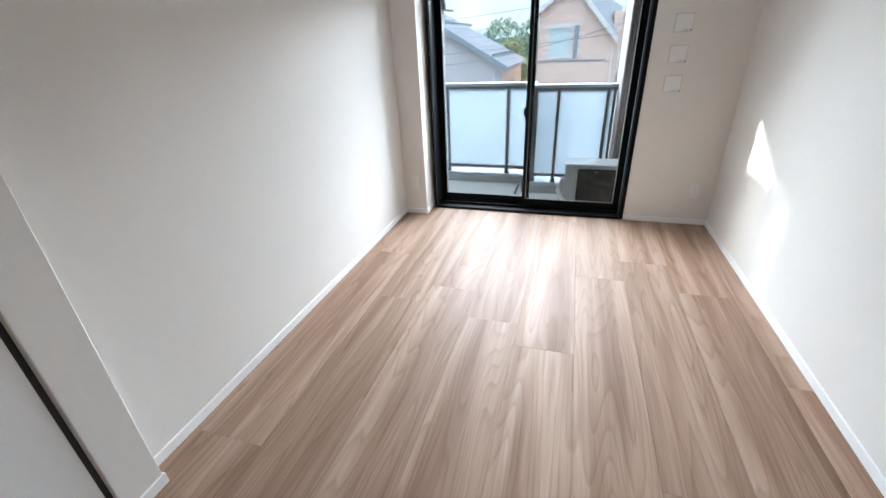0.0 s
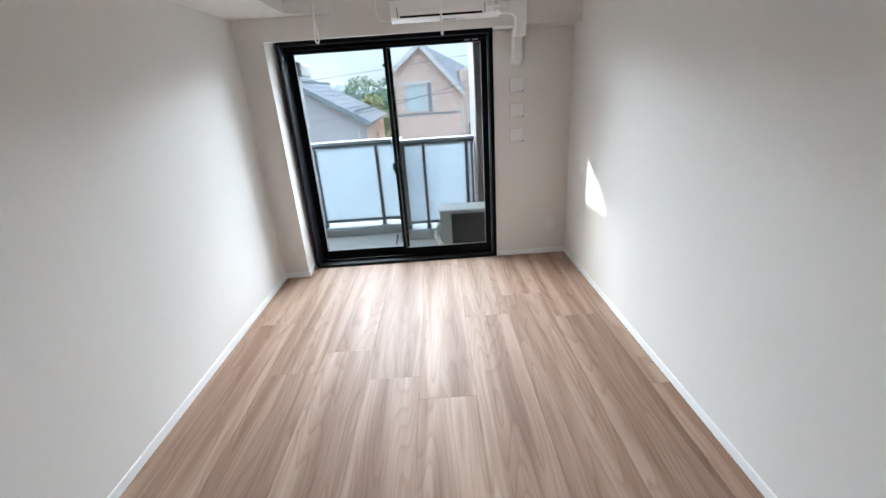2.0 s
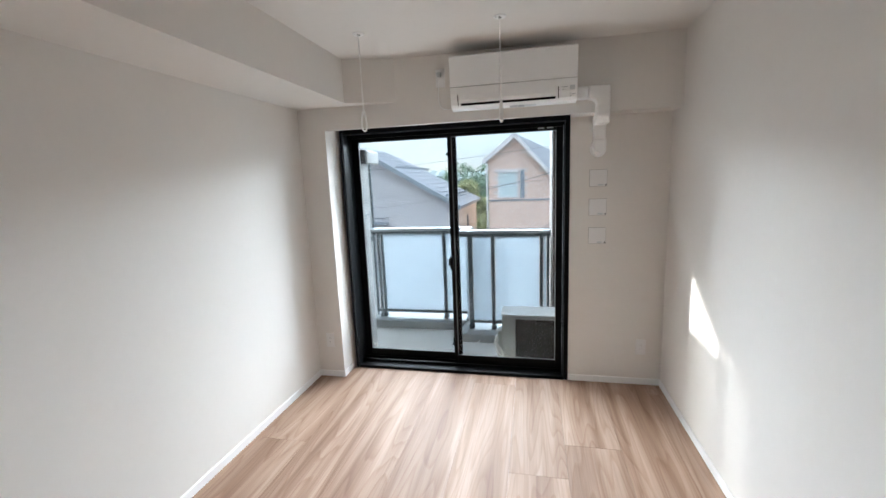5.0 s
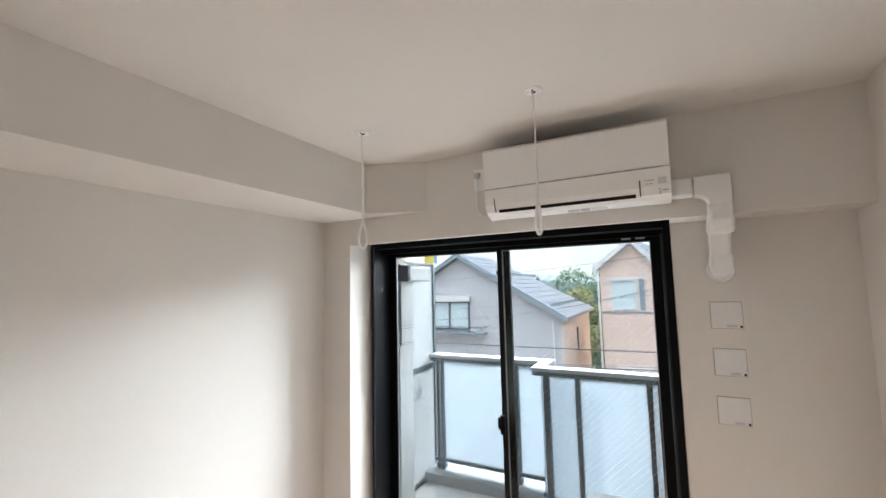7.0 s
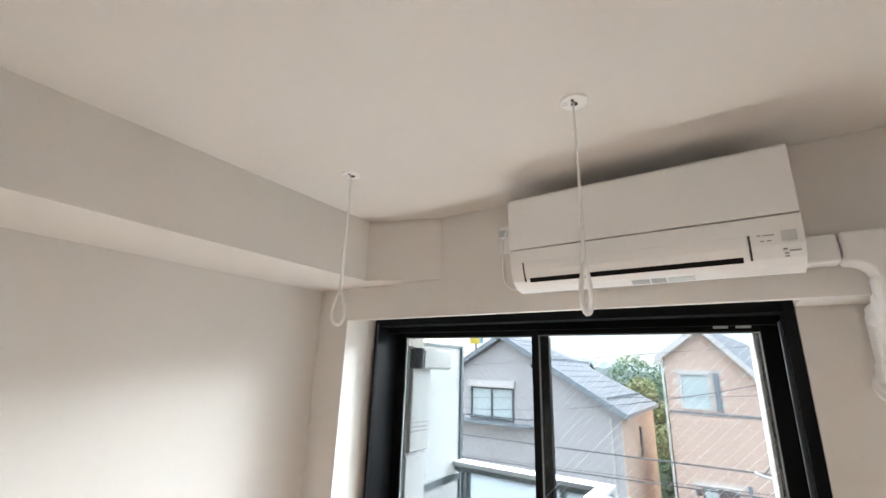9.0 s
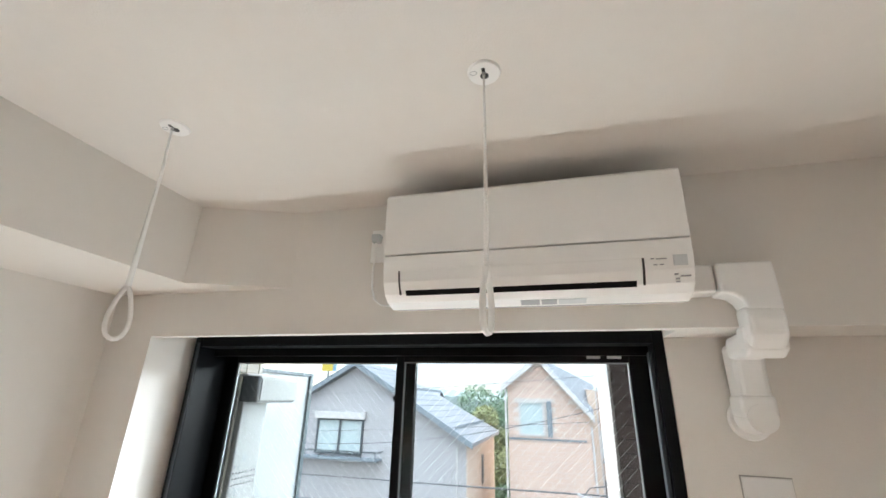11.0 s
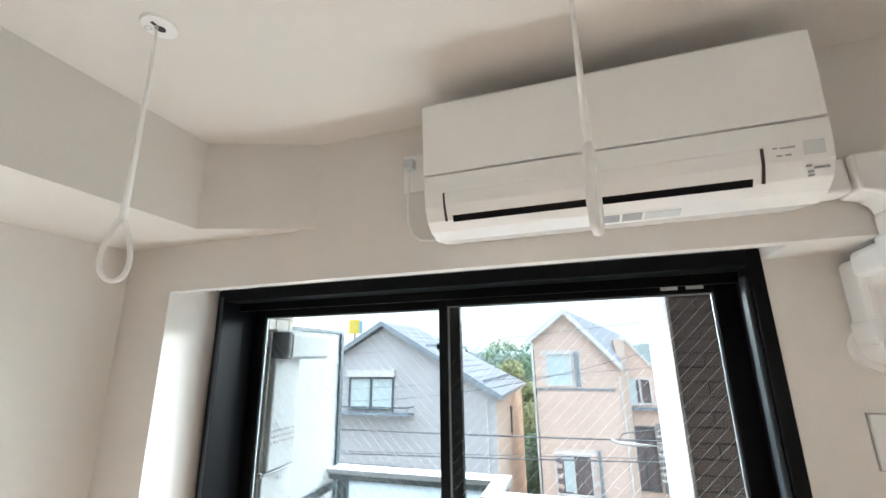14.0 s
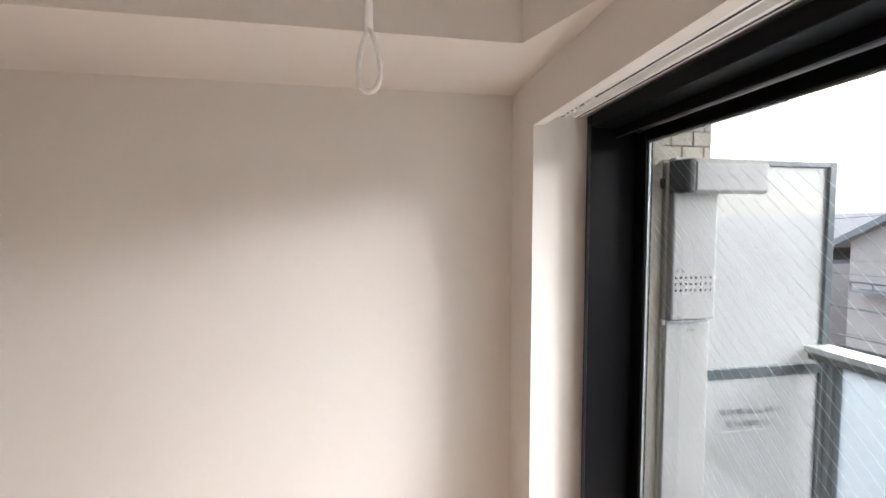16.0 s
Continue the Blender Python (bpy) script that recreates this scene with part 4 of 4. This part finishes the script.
simple_house(-17.5, -8.6, 15.5, 22, 0.55, 2.1, "stucco_grey", "cream two-storey house with grey tiled roof")
simple_house(-30, -19, 24, 32, 0.4, 2.2, "stucco_peach", "low house with grey tiled roof in the distance")
simple_house(-14, -7, 30, 38, 0.6, 2.4, "stucco_grey", "pale house with grey roof behind the grey gabled one")
simple_house(-44, -32, 30, 40, 0.9, 2.6, "stucco_grey", "pale house with grey roof in the distance")
sign = thing("sign_board", (-36, 70, ZG), "yellow and blue sign board on a distant roof", "sign")
part("sign_panel", box((-38, 70, 6.0), (-35.9, 70.2, 8.5)), "yellow", sign)
part("sign_side", box((-35.9, 70, 6.0), (-35.3, 70.2, 8.2)), "sea_blue", sign)
part("sign_post", box((-36.9, 70.05, ZG), (-36.6, 70.15, 6.0)), "metal_dark", sign)


# trees
def tree(x, y, top, radius, seed, mat, label, leaves=2600):
    rng = random.Random(seed)
    t = thing("tree", (x, y, ZG), label, "tree")
    trunk = bmesh.new()
    add_rod(trunk, (x, y, ZG), (x + 0.1, y, top - radius), 0.22, 0.1, 8)
    for k in range(6):
        a = k * 1.05
        add_rod(trunk, (x + 0.1, y, top - radius * 1.5), (x + 0.8 * radius * math.cos(a), y + 0.8 * radius * math.sin(a), top - 0.5 * radius), 0.07, 0.02, 5)
    part("trunk", trunk, "bark", t)
    blobs = [(x + rng.uniform(-1, 1) * radius * 0.75, y + rng.uniform(-0.7, 0.7) * radius, top - radius * rng.uniform(0.3, 3.0), radius * rng.uniform(0.3, 0.55)) for _ in range(22)]
    vs, fs = [], []
    for _ in range(leaves):
        bx, by, bz, br = rng.choice(blobs)
        d = Vector((rng.gauss(0, 1), rng.gauss(0, 1), rng.gauss(0, 1))).normalized() * br * rng.uniform(0.75, 1.08)
        c = Vector((bx, by, bz)) + d
        u = Vector((rng.gauss(0, 1), rng.gauss(0, 1), rng.gauss(0, 1))).normalized()
        v = u.orthogonal().normalized()
        s = rng.uniform(0.06, 0.12)
        k = len(vs)
        vs += [c - u * s, c + v * s * 0.5, c + u * s, c - v * s * 0.5]
        fs.append((k, k + 1, k + 2, k + 3))
    me = bpy.data.meshes.new("crown")
    me.from_pydata(vs, [], fs)
    me.materials.append(M[mat])
    crown = new("crown", me)
    crown.parent = t
    crown.matrix_parent_inverse = t.matrix_basis.inverted()
    tagged(crown, kind="stuff")
    return t


# peach house stands a little further along the street
for o in [peach]:
    o.location += Vector((0.2, 0, 0.17))

tree(-1.0, 24.0, 1.6, 1.7, 1, "leaf_olive", "bushy olive-green tree between the two houses", 26000)
tree(0.1, 23.0, 0.0, 1.6, 2, "leaf_green", "dense green tree between the two houses", 24000)
tree(-3.4, 30.0, 2.2, 2.4, 3, "leaf_green", "tall dark green tree behind the grey house", 26000)
tree(0.2, 32.0, 2.8, 2.6, 4, "leaf_green", "tall green tree behind the peach house", 26000)

# wooded hill on the skyline
hill = bmesh.new()
rng = random.Random(9)
cols, prev = 220, None
for k in range(cols + 1):
    x = -190 + 360 * k / cols
    h = 5.2 + 2.4 * noise.noise(Vector((x * 0.03, 0, 0))) + 0.9 * noise.noise(Vector((x * 0.35, 3, 0))) + rng.uniform(-0.25, 0.25)
    cur = [hill.verts.new((x, 130 + 2 * noise.noise(Vector((x * 0.2, 5, 0))), ZG)), hill.verts.new((x, 132, h - 2)), hill.verts.new((x, 140, h)), hill.verts.new((x, 170, ZG))]
    if prev:
        for i in range(3):
            hill.faces.new((prev[i], cur[i], cur[i + 1], prev[i + 1]))
    prev = cur
tagged(part("backdrop", hill, "hill"), kind="structure")

# overhead cables
def cable(a, b, sag, r=0.012):
    a, b = Vector(a), Vector(b)
    pts = [a.lerp(b, k / 16) - Vector((0, 0, sag * 4 * (k / 16) * (1 - k / 16))) for k in range(17)]
    c = tagged(part("overhead_cable", tube(pts, r, seg=6), "cable"), "thin dark overhead cable across the street", "cable", "overhead cables")
    return c


main = cable((-22, 11.0, 0.8), (8.0, 11.0, 0.5), 0.25, 0.014)
cable((-22, 11.2, -0.2), (8.0, 11.2, 0.25), 0.2, 0.012)
cable((-22, 11.25, -0.16), (8.0, 11.25, 0.31), 0.22, 0.006)
cable((-8, 11.0, 1.35), (6.0, 11.0, 3.0), 1.11, 0.007)
cable((-14, 12.6, 1.6), (6.0, 10, 2.6), 0.3, 0.005)
cable((-14, 12.2, 0.9), (6.0, 10, 1.9), 0.3, 0.005)
part("cable_bundle", tube([(1.9, 11.0, 0.40), (2.05, 11.0, 0.35), (2.4, 11.0, 0.33), (2.9, 11.0, 0.335), (3.3, 11.0, 0.395)], 0.026, seg=8), "trim_pale", main, "pale slack cable bundle", smooth=True)
part("cable_loop", tube([(2.0, 11.0, 0.37), (2.1, 11.0, 0.5), (2.5, 11.0, 0.56), (3.0, 11.0, 0.66), (3.4, 11.0, 0.86)], 0.010, seg=6), "cable", main, smooth=True)

# ---- floor planks, pieces of the floor ----
EDGE = 1.313 - 4 * 0.318
rng = random.Random(3)
starts = {0: 1.515, 1: 0.9, 2: 1.1, 3: 2.615, 4: 2.42, 5: 3.26, 6: 1.73, 7: 3.18, 8: 0.6}
meshes = {}
for col in range(-1, 9):
    x0, x1 = max(EDGE + col * 0.318, 0.0), min(EDGE + (col + 1) * 0.318, X1)
    if x1 - x0 < 0.005:
        continue
    y = starts.get(col, 0.4) - 1.82 * 3
    while y < YF:
        a, b = max(y, YB), min(y + 1.82, 4.383 if x0 > 0.03 else YP)
        y += 1.82
        if b - a < 0.02:
            continue
        size = (round(x1 - x0 - 0.0008, 4), round(b - a - 0.0008, 4))
        if size not in meshes:
            bm = box((-size[0] / 2, -size[1] / 2, -0.008), (size[0] / 2, size[1] / 2, 0), 0.0008)
            me = bpy.data.meshes.new("plank")
            bm.to_mesh(me)
            bm.free()
            me.materials.append(M["wood"])
            meshes[size] = me
        p = new("plank", meshes[size])
        p.location = ((x0 + x1) / 2, (a + b) / 2, 0)
        p.parent = floor
